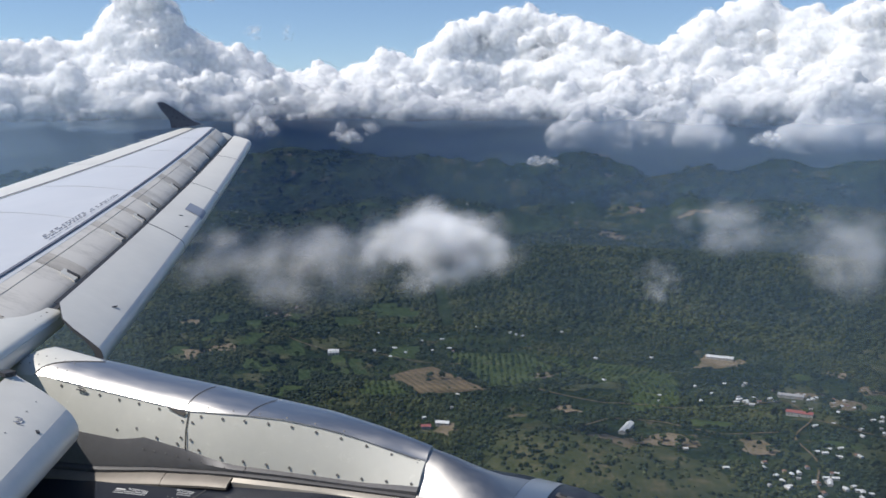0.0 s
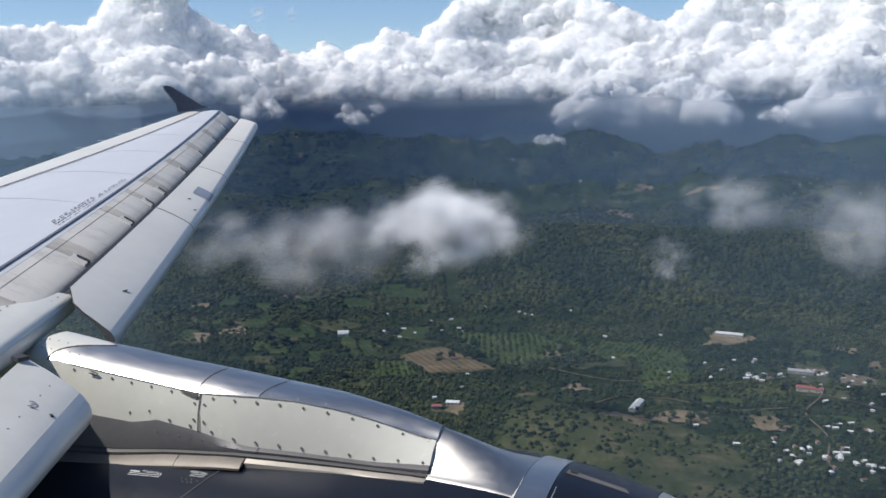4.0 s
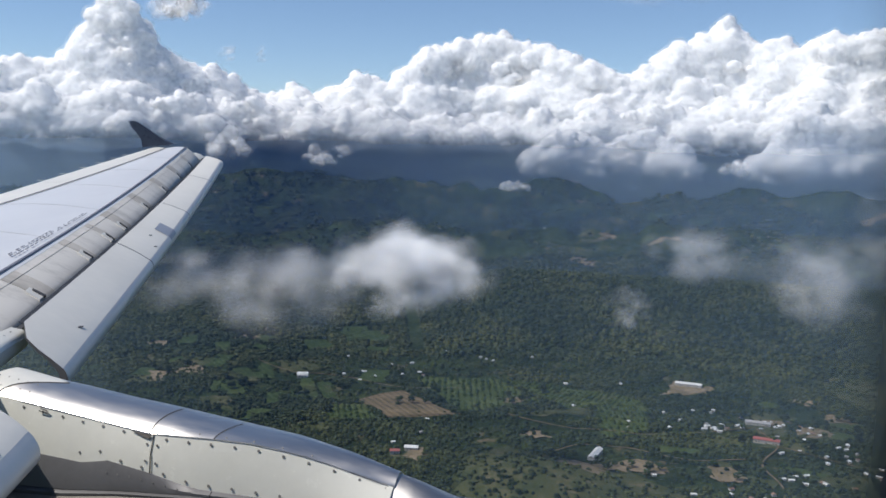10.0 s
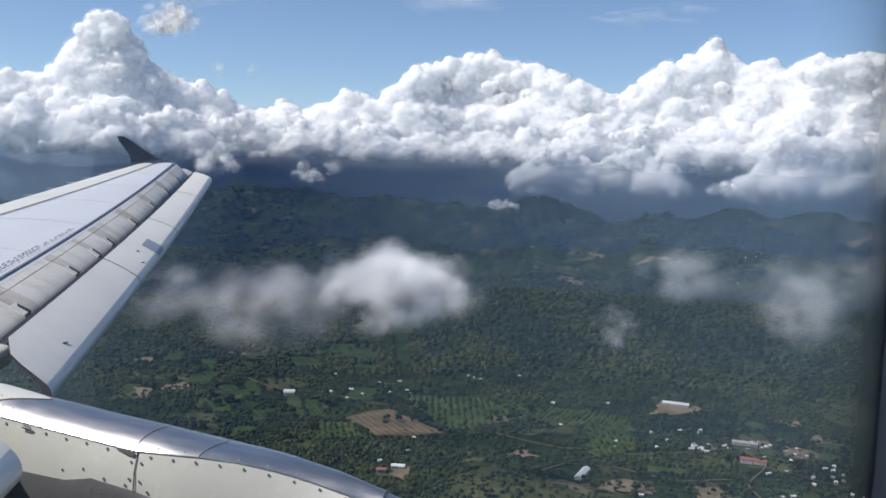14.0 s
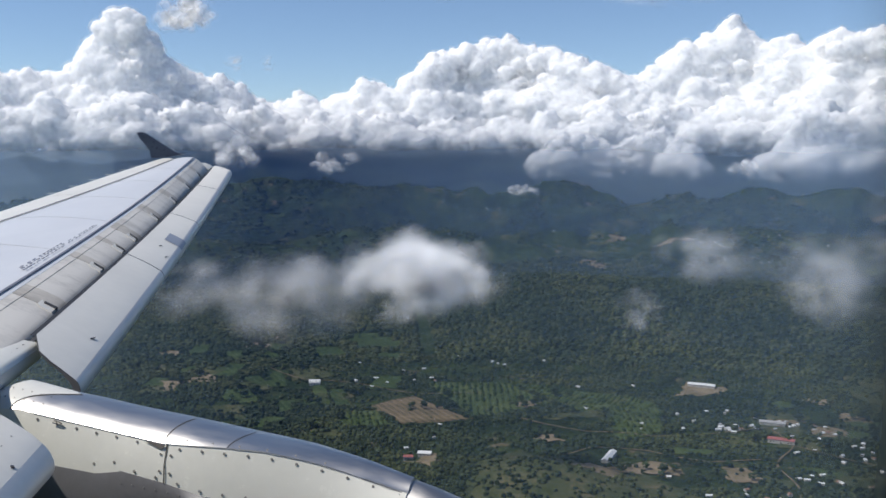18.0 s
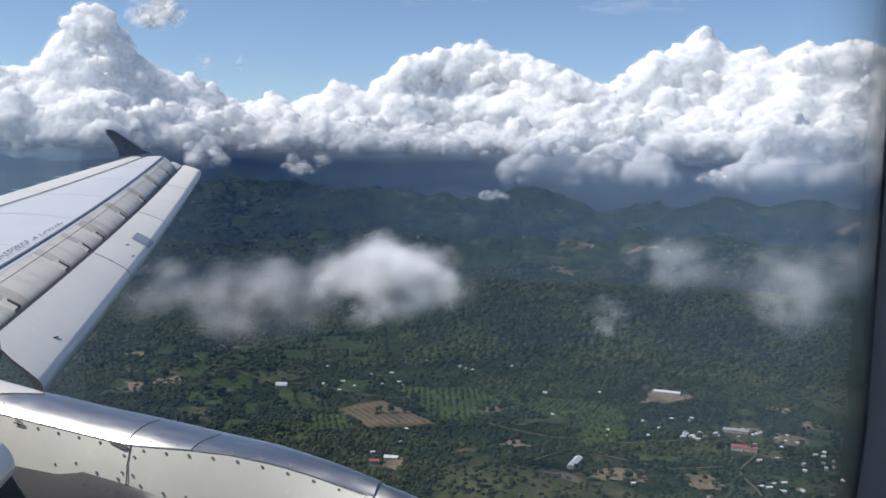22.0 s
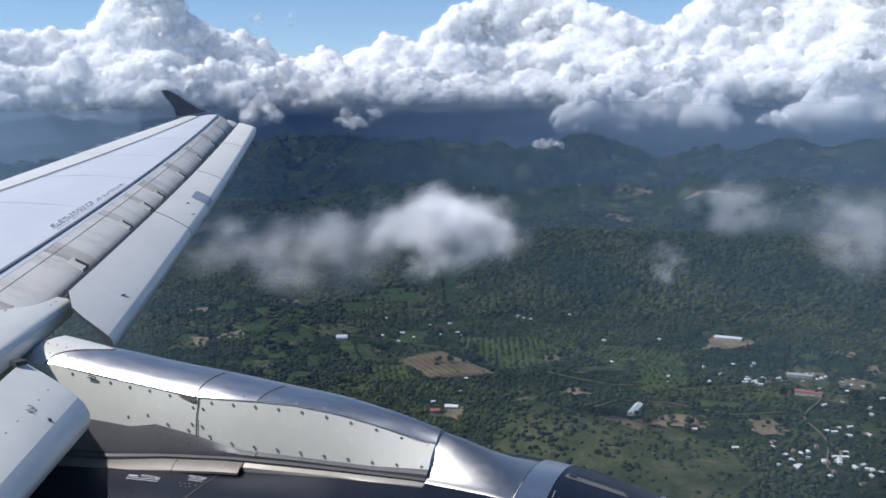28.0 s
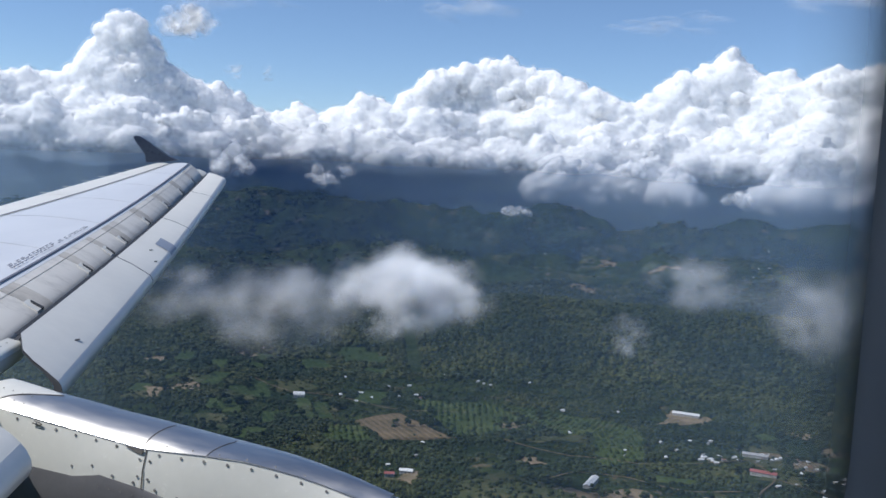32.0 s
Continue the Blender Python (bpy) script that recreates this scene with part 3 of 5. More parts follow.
def fastener(at, facing, size=1.0, mesh=disc_me):
    ob = new("fastener", mesh)
    ob.parent = engine
    ob.matrix_parent_inverse = Matrix.Translation(-engine.location)
    ob.matrix_basis = Matrix.Translation(at) @ Vector(facing).to_track_quat("Z", "Y").to_matrix().to_4x4() @ Matrix.Diagonal((size, size, 1, 1))


SIDE = (0, -1, 0.22)
for x in np.arange(-3.62, -1.56, 0.128):
    a, b = rail("shoulder", x), rail("side", x)
    fastener(a.lerp(b, 0.10) + Vector((0, -0.007, 0)), SIDE)
    if x > -3.35:
        fastener(a.lerp(b, 0.90 if x > -3.1 else 0.78) + Vector((0, -0.007, 0)), SIDE)
for x in (-2.83, -2.77):
    for f in (0.26, 0.70):
        fastener(rail("shoulder", x).lerp(rail("side", x), f) + Vector((0, -0.012, 0)), SIDE, 0.9)
for x in np.arange(-3.6, -1.8, 0.15):
    fastener(arch(x, 0.22, False, 0.001), (0, -0.85, 0.5), 0.7)
for x in np.arange(-3.05, -2.5, 0.07):
    fastener(rail("side", x).lerp(rail("skirt", x), 0.35) + Vector((0, -0.018, 0)), SIDE, 0.45)
for x in np.arange(-3.96, -3.62, 0.065):
    for t in (0.5, 0.95):
        fastener(arch(x, t, False, 0.001), (0, -0.6, 0.8), 0.6)

# nacelle: a lathe about the engine's axis


def on_cowl(x, turn, out=0.0):
    """turn: degrees from the top of the engine towards the cabin."""
    r = float(np.interp(x, NX, NR)) + out
    a = radians(turn)
    return Vector((x, PY - r * math.sin(a), AXIS + r * math.cos(a)))


def cowl(name, x0, x1, material, label, out=0.0):
    xs = np.linspace(x0, x1, max(5, int((x1 - x0) / 0.06)))
    rings = [[on_cowl(x, a, out) for a in np.linspace(0, 360, 97)[:-1]] for x in xs]
    rings += [[on_cowl(x, a, out - 0.04) for a in np.linspace(0, 360, 97)[:-1]] for x in (x1, x0)]
    return loft(name, rings, material, engine, label, closed=True)


cowl("fan_cowl", -4.3, -1.10, M["navy"], "glossy navy engine cowl with white stencils")
cowl("cowl_ring", -1.096, -0.952, M["chrome"], "bare-metal ring of the cowl")
front = cowl("inlet_cowl", -0.948, -0.50, M["navy"], "glossy navy inlet cowl")
cowl("inlet_lip", -0.496, 0.22, M["chrome"], "polished inlet lip")
core = []
for x, r in ((0.1, 0.70), (-0.6, 0.72), (-2.0, 0.74), (-4.3, 0.72)):
    core.append([Vector((x, PY - r * math.sin(a), AXIS + r * math.cos(a))) for a in np.linspace(0, 2 * math.pi, 41)[:-1]])
loft("inlet_duct", core, M["seam"], engine, "dark inlet duct", closed=True, caps=True)
# bare-metal nose of the pylon, flowing down onto the cowl
rings = []
for i in range(15):
    x = -1.538 + 0.444 * i / 14
    r = float(np.interp(x, NX, NR))
    lift = EYE + float(np.interp(x, (-1.552, -1.43, -1.225, -1.10), (-1.574, -1.605, -1.682, -1.744))) - AXIS - r
    ring = []
    for s in np.linspace(-1.04, 1.04, 37):
        y = (0.218 + 0.036 * i / 14) * s
        ring.append(Vector((x, PY + y, AXIS + math.sqrt(r * r - y * y) + max(lift, 0.0) * max(0.0, 1 - s * s) ** (2.1 - 0.8 * i / 14) + (0.003 if abs(s) < 1 else -0.01))))
    ring += [Vector((x, PY + 0.2, AXIS + 0.9)), Vector((x, PY - 0.2, AXIS + 0.9))]
    rings.append(ring)
loft("pylon_nose", rings, M["nose_metal"], engine, "polished bare-metal nose of the pylon", closed=True, caps=True)
strip("cowl_seam", [on_cowl(-1.098, a, 0.001) for a in np.linspace(4, 60, 20)], 0.012, (0, -0.5, 0.8), M["aft_white"], engine, thick=0.003)
strip("cowl_seam", [on_cowl(-2.62 - 0.010 * (a - 17), a, 0.001) for a in np.linspace(17, 70, 16)], 0.008, (0, -0.5, 0.8), M["seam"], engine, thick=0.002)
q = [on_cowl(-0.92, -6.5, 0.002), on_cowl(-0.92, -3.6, 0.002), on_cowl(-0.62, -4.4, 0.002), on_cowl(-0.64, -6.5, 0.002)]
hs = slab("hoist_cover", q, (0, -0.1, 1), M["ledge"], front, "beige recessed hoist cover", 0.006)
slab("notch", [on_cowl(-0.905, -5.8, 0.007), on_cowl(-0.905, -4.6, 0.007), on_cowl(-0.87, -4.8, 0.007), on_cowl(-0.87, -5.8, 0.007)], (0, -0.1, 1), M["seam"], hs, "dark notch", 0.004)
for x, a in [(-0.93, a) for a in np.arange(5, 44, 1.1)] + [(-0.80 + 0.055 * i, 11.5 + 0.5 * (i % 3)) for i in range(8)] + [(-1.5 + 0.13 * i, 18.5 + 0.3 * (i % 2)) for i in range(4)] + [(-0.53, a) for a in np.arange(4, 44, 1.6)]:
    fastener(on_cowl(x, a, 0.001), (0, -math.sin(radians(a)), math.cos(radians(a))), 0.42, white_disc)
# white stencils on the cowl
for bx, rows in ((-3.015, 3), (-2.715, 3)):
    for r in range(rows):
        a = (20.3 if bx < -2.8 else 18.6) + 0.62 * r
        along, upw = (1, 0, -0.02), (0, math.cos(radians(a)), math.sin(radians(a)))
        if bx > -2.8 and r == 0:
            lettering("stencil_text", "HOIST POINT", 0.020, on_cowl(bx, a, 0.002), along, upw, M["white_stencil"], engine)
        elif bx < -2.8 and r == 0:
            lettering("stencil_text", "ACCESS PANEL", 0.020, on_cowl(bx + 0.03, a, 0.002), along, upw, M["white_stencil"], engine)
            slab("stencil_bar", [on_cowl(bx - 0.12, a - 0.22, 0.002), on_cowl(bx - 0.06, a - 0.22, 0.002), on_cowl(bx - 0.06, a + 0.2, 0.002), on_cowl(bx - 0.12, a + 0.2, 0.002)], (0, -0.4, 0.9), M["white_stencil"], engine, thick=0.001)
        else:
            w = 0.12 if bx < -2.8 else 0.05
            slab("stencil_bar", [on_cowl(bx - w, a - 0.08, 0.002), on_cowl(bx + w * 0.7, a - 0.08, 0.002), on_cowl(bx + w * 0.7, a + 0.08, 0.002), on_cowl(bx - w, a + 0.08, 0.002)], (0, -0.4, 0.9), M["white_stencil"], engine, thick=0.001)
for i, (dx, a) in enumerate(((0, 21.0), (0.03, 21.2), (0.06, 21.0), (0.10, 21.4), (0.02, 22.1), (0.05, 22.2), (0.07, 22.0))):
    fastener(on_cowl(-2.80 + dx, a, 0.001), (0, -math.sin(radians(a)), math.cos(radians(a))), 0.4)

# ---- fuselage and the window that the camera looks through ----
FR, FY, FZ = 1.95, -1.75, EYE - 0.25
WX0, WX1, WZ0, WZ1 = -0.30, 0.0312, -0.16, 0.22
verts, faces = [], []
xs = [-7, -4, -2, -1, WX0 - 0.06, WX1 + 0.06, 1, 2, 4, 7]
angs = list(np.linspace(-180, 180, 73))
for x in xs:
    for a in angs:
        verts.append((x, FY + FR * math.cos(radians(a)), FZ + FR * math.sin(radians(a))))
n = len(angs)
for i in range(len(xs) - 1):
    for j in range(n - 1):
        if xs[i] == WX0 - 0.06 and abs(angs[j] + 2.5 - 7) < 9:
            continue
        faces.append((i * n + j, i * n + j + 1, (i + 1) * n + j + 1, (i + 1) * n + j))
for i in (0, len(xs) - 1):
    faces.append(tuple(i * n + j for j in (range(n - 1) if i else range(n - 2, -1, -1))))
fus = hang("fuselage", mesh_of("fuselage", verts, faces, M["fuselage"], True), None)
tagged(fus, "white painted airliner fuselage with a cabin window", "fuselage", kind="structure")
sol = fus.modifiers.new("skin", "SOLIDIFY")
sol.thickness, sol.offset = 0.03, -1
# window surround: a rounded opening through the cabin lining
rings = []
cx, cz, hw, hh = (WX0 + WX1) / 2, (WZ0 + WZ1) / 2 + EYE, (WX1 - WX0) / 2, (WZ1 - WZ0) / 2


def rounded(grow, y):
    pts = []
    for a in np.linspace(0, 2 * math.pi, 49)[:-1]:
        ca, sa = math.cos(a), math.sin(a)
        px = math.copysign(abs(ca) ** 0.45, ca) * (hw + grow)
        pz = math.copysign(abs(sa) ** 0.45, sa) * (hh + grow)
        pts.append(Vector((cx + px, y, cz + pz)))
    return pts


loft("window_1", [rounded(0.0, 0.20), rounded(-0.004, 0.17), rounded(0.0, 0.14), rounded(0.02, 0.115), rounded(0.06, 0.10), rounded(0.22, 0.10), rounded(0.22, 0.15), rounded(0.10, 0.195), rounded(0.0, 0.20)], M["cabin"], None, closed=True)
tagged(bpy.data.objects["window_1"], "dark rounded cabin window surround in the fuselage wall", "window", kind="structure")


# an added grey sheet, thinning inwards, that softens the window frame's edge
def soft_rim():
    m = bpy.data.materials.new("soft_frame_edge")
    m.use_nodes = True
    nt = m.node_tree
    nt.nodes.clear()
    out, mix = nt.nodes.new("ShaderNodeOutputMaterial"), nt.nodes.new("ShaderNodeMixShader")
    clear, dark = nt.nodes.new("ShaderNodeBsdfTransparent"), nt.nodes.new("ShaderNodeBsdfDiffuse")
    dark.inputs["Color"].default_value = (0.42, 0.41, 0.41, 1)
    uv, sep = nt.nodes.new("ShaderNodeUVMap"), nt.nodes.new("ShaderNodeSeparateXYZ")
    uv.uv_map = "edge"
    nt.links.new(uv.outputs[0], sep.inputs[0])
    nt.links.new(sep.outputs[0], mix.inputs[0])
    nt.links.new(clear.outputs[0], mix.inputs[1])
    nt.links.new(dark.outputs[0], mix.inputs[2])
    nt.links.new(mix.outputs[0], out.inputs["Surface"])
    return m


steps = [(0.001, 1.0), (-0.001, 0.98), (-0.003, 0.9), (-0.0045, 0.76), (-0.006, 0.56), (-0.008, 0.36), (-0.0105, 0.2), (-0.014, 0.08), (-0.019, 0.0)]
rim_pts = [rounded(g, 0.172) for g, e in steps]
m_ = len(rim_pts[0])
rim_faces = [(i * m_ + j, i * m_ + (j + 1) % m_, (i + 1) * m_ + (j + 1) % m_, (i + 1) * m_ + j) for i in range(len(steps) - 1) for j in range(m_)]
rim_me = mesh_of("edge_fade", [p for r in rim_pts for p in r], rim_faces, soft_rim(), True)
lay = rim_me.uv_layers.new(name="edge")
for loop in rim_me.loops:
    lay.data[loop.index].uv = (steps[loop.vertex_index // m_][1], 0.0)
hang("edge_fade", rim_me, bpy.data.objects["window_1"], "graded grey sheet that softens the window frame's edge")


# ---- land ----
def hashed(ix, iy, seed):
    h = np.sin(ix * 127.1 + iy * 311.7 + seed * 74.7) * 43758.5453
    return h - np.floor(h)


def value_noise(x, y, seed):
    ix, iy = np.floor(x), np.floor(y)
    fx, fy = x - ix, y - iy
    fx, fy = fx * fx * (3 - 2 * fx), fy * fy * (3 - 2 * fy)
    a, b = hashed(ix, iy, seed), hashed(ix + 1, iy, seed)
    c, d = hashed(ix, iy + 1, seed), hashed(ix + 1, iy + 1, seed)
    return (a * (1 - fx) + b * fx) * (1 - fy) + (c * (1 - fx) + d * fx) * fy


def fbm(x, y, seed, octaves=5):
    s, amp, tot = 0.0, 1.0, 0.0
    for o in range(octaves):
        s = s + amp * value_noise(x * 2 ** o, y * 2 ** o, seed + o)
        tot += amp
        amp *= 0.5
    return s / tot


def smooth(a, b, v):
    t = np.clip((v - a) / (b - a), 0, 1)
    return t * t * (3 - 2 * t)


def bearing(x, y):
    return np.degrees(np.arctan2(-x, y))


def plan(x, y):
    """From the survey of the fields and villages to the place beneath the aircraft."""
    return 0.962 * x - 0.0092 * y + 146.0, -0.0644 * x + 0.9391 * y - 13.7


def survey(x, y):
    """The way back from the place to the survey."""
    u, v = x - 146.0, y + 13.7
    det = 0.962 * 0.9391 - 0.0092 * 0.0644
    return (0.9391 * u + 0.0092 * v) / det, (0.0644 * u + 0.962 * v) / det


def land(x, y):
    """Height of the ground: a plain with knolls, a wooded ridge, then rising hills and far mountains."""
    x, y = survey(np.asarray(x, float), np.asarray(y, float))
    d, az = np.hypot(x, y), bearing(x, y)
    z = 5 * (fbm(x / 260, y / 260, 3) - 0.5)
    ridge = smooth(1480, 1950, d) * (1 - smooth(1950, 2350, d))
    z = z + ridge * (74 + 26 * (fbm(x / 190, y / 190, 11) - 0.5)) * smooth(25, 18, az) * smooth(-12, -4, az)
    z = z + 26 * np.exp(-(((x + 330) / 110) ** 2 + ((y - 860) / 85) ** 2))
    rug = np.abs(fbm(x / 520, y / 520, 21) - 0.5) * 2
    z = z + smooth(1950, 3000, d) * (60 + 90 * (0.5 - rug))
    crest = smooth(2700, 3300, d) * (1 - 0.75 * smooth(3350, 3900, d))
    z = z + crest * (95 + 55 * np.exp(-((az - 13.0) / 3.6) ** 2) + 40 * np.exp(-((az - 28) / 5.0) ** 2) + 100 * (fbm(x / 420, y / 420, 31) - 0.5))
    folds = np.abs(fbm(x / 240, y / 240, 61, 4) - 0.5) * 2
    z = z + smooth(2150, 2700, d) * 80 * (0.45 - folds)
    z = z + smooth(3700, 4800, d) * (170 + 50 * (fbm(x / 700, y / 700, 37) - 0.5))
    return z


angles = np.concatenate([np.linspace(-16, 52, 520), np.linspace(52, 344, 150)[1:-1]])
radii = np.concatenate([[0.02, 200, 400, 600], np.geomspace(720, 4900, 300), [5600, 7000]])
az_g, r_g = np.meshgrid(np.radians(angles), radii)
gx, gy = -np.sin(az_g) * r_g, np.cos(az_g) * r_g
gz = land(gx, gy)
na = len(angles)
verts = np.stack([gx.ravel(), gy.ravel(), gz.ravel()], 1)
ri, ai = np.meshgrid(np.arange(len(radii) - 1), np.arange(na), indexing="ij")
aj = (ai + 1) % na
quads = np.stack([ri * na + ai, ri * na + aj, (ri + 1) * na + aj, (ri + 1) * na + ai], -1).reshape(-1, 4)


def array_mesh(name, verts, faces, material, smooth_it=True):
    """A mesh from numpy arrays; faces all of one size."""
    me = bpy.data.meshes.new(name)
    k = faces.shape[1]
    me.vertices.add(len(verts))
    me.vertices.foreach_set("co", np.ascontiguousarray(verts, dtype=np.float32).ravel())
    me.loops.add(faces.size)
    me.loops.foreach_set("vertex_index", np.ascontiguousarray(faces, dtype=np.int32).ravel())
    me.polygons.add(len(faces))
    me.polygons.foreach_set("loop_start", np.arange(0, faces.size, k, dtype=np.int32))
    me.polygons.foreach_set("use_smooth", np.full(len(faces), smooth_it))
    me.update(calc_edges=True)
    me.materials.append(material)
    return me


def ground_material():
    m = bpy.data.materials.new("wooded_ground")
    m.use_nodes = True
    nt = m.node_tree
    b = nt.nodes["Principled BSDF"]
    geo = nt.nodes.new("ShaderNodeNewGeometry")
    p = geo.outputs["Position"]
    big, mid, fine = noise_tex(nt, p, 0.0035, 6), noise_tex(nt, p, 0.02, 6, 0.6), noise_tex(nt, p, 0.11, 6, 0.7)
    woods = ramp(nt, fine, [(0.3, (0.012, 0.022, 0.010)), (0.5, (0.028, 0.046, 0.018)), (0.72, (0.060, 0.080, 0.030))])
    grass = ramp(nt, noise_tex(nt, p, 0.05, 6, 0.7), [(0.30, (0.028, 0.042, 0.016)), (0.5, (0.055, 0.070, 0.030)), (0.62, (0.10, 0.098, 0.05)), (0.75, (0.16, 0.13, 0.08))])
    f = ramp(nt, math_node(nt, "ADD", math_node(nt, "MULTIPLY", big, 0.4), math_node(nt, "MULTIPLY", mid, 0.6)), [(0.50, (0, 0, 0)), (0.62, (1, 1, 1))])
    blots = ramp(nt, noise_tex(nt, p, 0.012, 7, 0.7), [(0.38, (0.55, 0.62, 0.70)), (0.5, (0.95, 0.97, 0.95)), (0.66, (1.7, 1.5, 1.1))])
    woods = mixed(nt, 1.0, woods, blots, "MULTIPLY")
    col = mixed(nt, math_node(nt, "MULTIPLY", f, 0.75), woods, grass)
    soil = ramp(nt, noise_tex(nt, p, 0.014, 6, 0.65), [(0.62, (0, 0, 0)), (0.68, (1, 1, 1))])
    col = mixed(nt, math_node(nt, "MULTIPLY", soil, 0.7), col, (0.22, 0.165, 0.105))
    nt.links.new(col, b.inputs["Base Color"])
    b.inputs["Roughness"].default_value = 0.95
    b.inputs["Specular IOR Level"].default_value = 0.1
    bp = nt.nodes.new("ShaderNodeBump")
    bp.inputs["Strength"].default_value, bp.inputs["Distance"].default_value = 1.0, 6.0
    nt.links.new(fine, bp.inputs["Height"])
    nt.links.new(bp.outputs[0], b.inputs["Normal"])
    return m


def leafy(name, dark, mid, light, spread=1.0):
    m = bpy.data.materials.new(name)
    m.use_nodes = True
    nt = m.node_tree
    b = nt.nodes["Principled BSDF"]
    geo = nt.nodes.new("ShaderNodeNewGeometry")
    p = geo.outputs["Position"]
    f = math_node(nt, "MULTIPLY", geo.outputs["Random Per Island"], 0.55 * spread)
    f = math_node(nt, "ADD", f, math_node(nt, "MULTIPLY", noise_tex(nt, p, 0.012, 4), 0.55))
    f = math_node(nt, "ADD", f, math_node(nt, "MULTIPLY", noise_tex(nt, p, 0.9, 3), 0.25))
    tint = ramp(nt, noise_tex(nt, p, 0.0045, 5, 0.6), [(0.42, (0.72, 0.80, 0.86)), (0.6, (1.35, 1.2, 0.95))])
    nt.links.new(mixed(nt, 1.0, ramp(nt, f, [(0.35, dark), (0.65, mid), (0.98, light)]), tint, "MULTIPLY"), b.inputs["Base Color"])
    b.inputs["Roughness"].default_value = 0.85
    b.inputs["Specular IOR Level"].default_value = 0.15
    return m


M["ground"] = ground_material()
M["canopy"] = leafy("dense_canopy", (0.016, 0.026, 0.014), (0.036, 0.052, 0.025), (0.076, 0.090, 0.042))
M["orchard"] = leafy("orchard_leaves", (0.024, 0.042, 0.014), (0.042, 0.066, 0.022), (0.075, 0.1, 0.035))


def field_material(name, stops, rows=0.0):
    """Grass or soil with blotches, tufts and, for tilled land, furrows."""
    m = bpy.data.materials.new(name)
    m.use_nodes = True
    nt = m.node_tree
    b = nt.nodes["Principled BSDF"]
    geo = nt.nodes.new("ShaderNodeNewGeometry")
    p = geo.outputs["Position"]
    f = math_node(nt, "ADD", math_node(nt, "MULTIPLY", noise_tex(nt, p, 0.025, 6, 0.65), 0.6), math_node(nt, "MULTIPLY", noise_tex(nt, p, 0.25, 6, 0.75), 0.4))
    if rows:
        w = nt.nodes.new("ShaderNodeTexWave")
        w.bands_direction = "DIAGONAL"
        w.inputs["Scale"].default_value, w.inputs["Distortion"].default_value = rows, 2.0
        nt.links.new(p, w.inputs["Vector"])
        f = math_node(nt, "ADD", f, math_node(nt, "MULTIPLY", math_node(nt, "SUBTRACT", w.outputs["Fac"], 0.5), 0.14))
    nt.links.new(ramp(nt, f, stops), b.inputs["Base Color"])
    b.inputs["Roughness"].default_value, b.inputs["Specular IOR Level"].default_value = 0.95, 0.1
    return m


M["pasture"] = field_material("pasture_grass", [(0.36, (0.036, 0.055, 0.018)), (0.5, (0.056, 0.080, 0.026)), (0.62, (0.10, 0.115, 0.042))])
M["crop"] = field_material("dark_crop", [(0.36, (0.028, 0.046, 0.016)), (0.5, (0.042, 0.066, 0.022)), (0.62, (0.06, 0.085, 0.03))], 0.05)
M["dry_grass"] = field_material("dry_grass", [(0.36, (0.026, 0.038, 0.014)), (0.46, (0.050, 0.062, 0.026)), (0.54, (0.075, 0.080, 0.036)), (0.62, (0.14, 0.118, 0.068))])
M["soil"] = field_material("tilled_brown_soil", [(0.36, (0.085, 0.075, 0.042)), (0.5, (0.15, 0.115, 0.07)), (0.64, (0.21, 0.16, 0.10))], 0.05)
M["pale_soil"] = field_material("bare_pale_soil", [(0.36, (0.10, 0.09, 0.05)), (0.48, (0.19, 0.15, 0.095)), (0.62, (0.28, 0.22, 0.15))])
M["trunk"] = paint("bark", (0.12, 0.09, 0.06), (0.07, 0.05, 0.035), 1, 8, 0.9)

ground = tagged(new("ground", array_mesh("ground", verts, quads, M["ground"])), "wooded green plain rising to hazy blue hills", "ground", kind="structure")

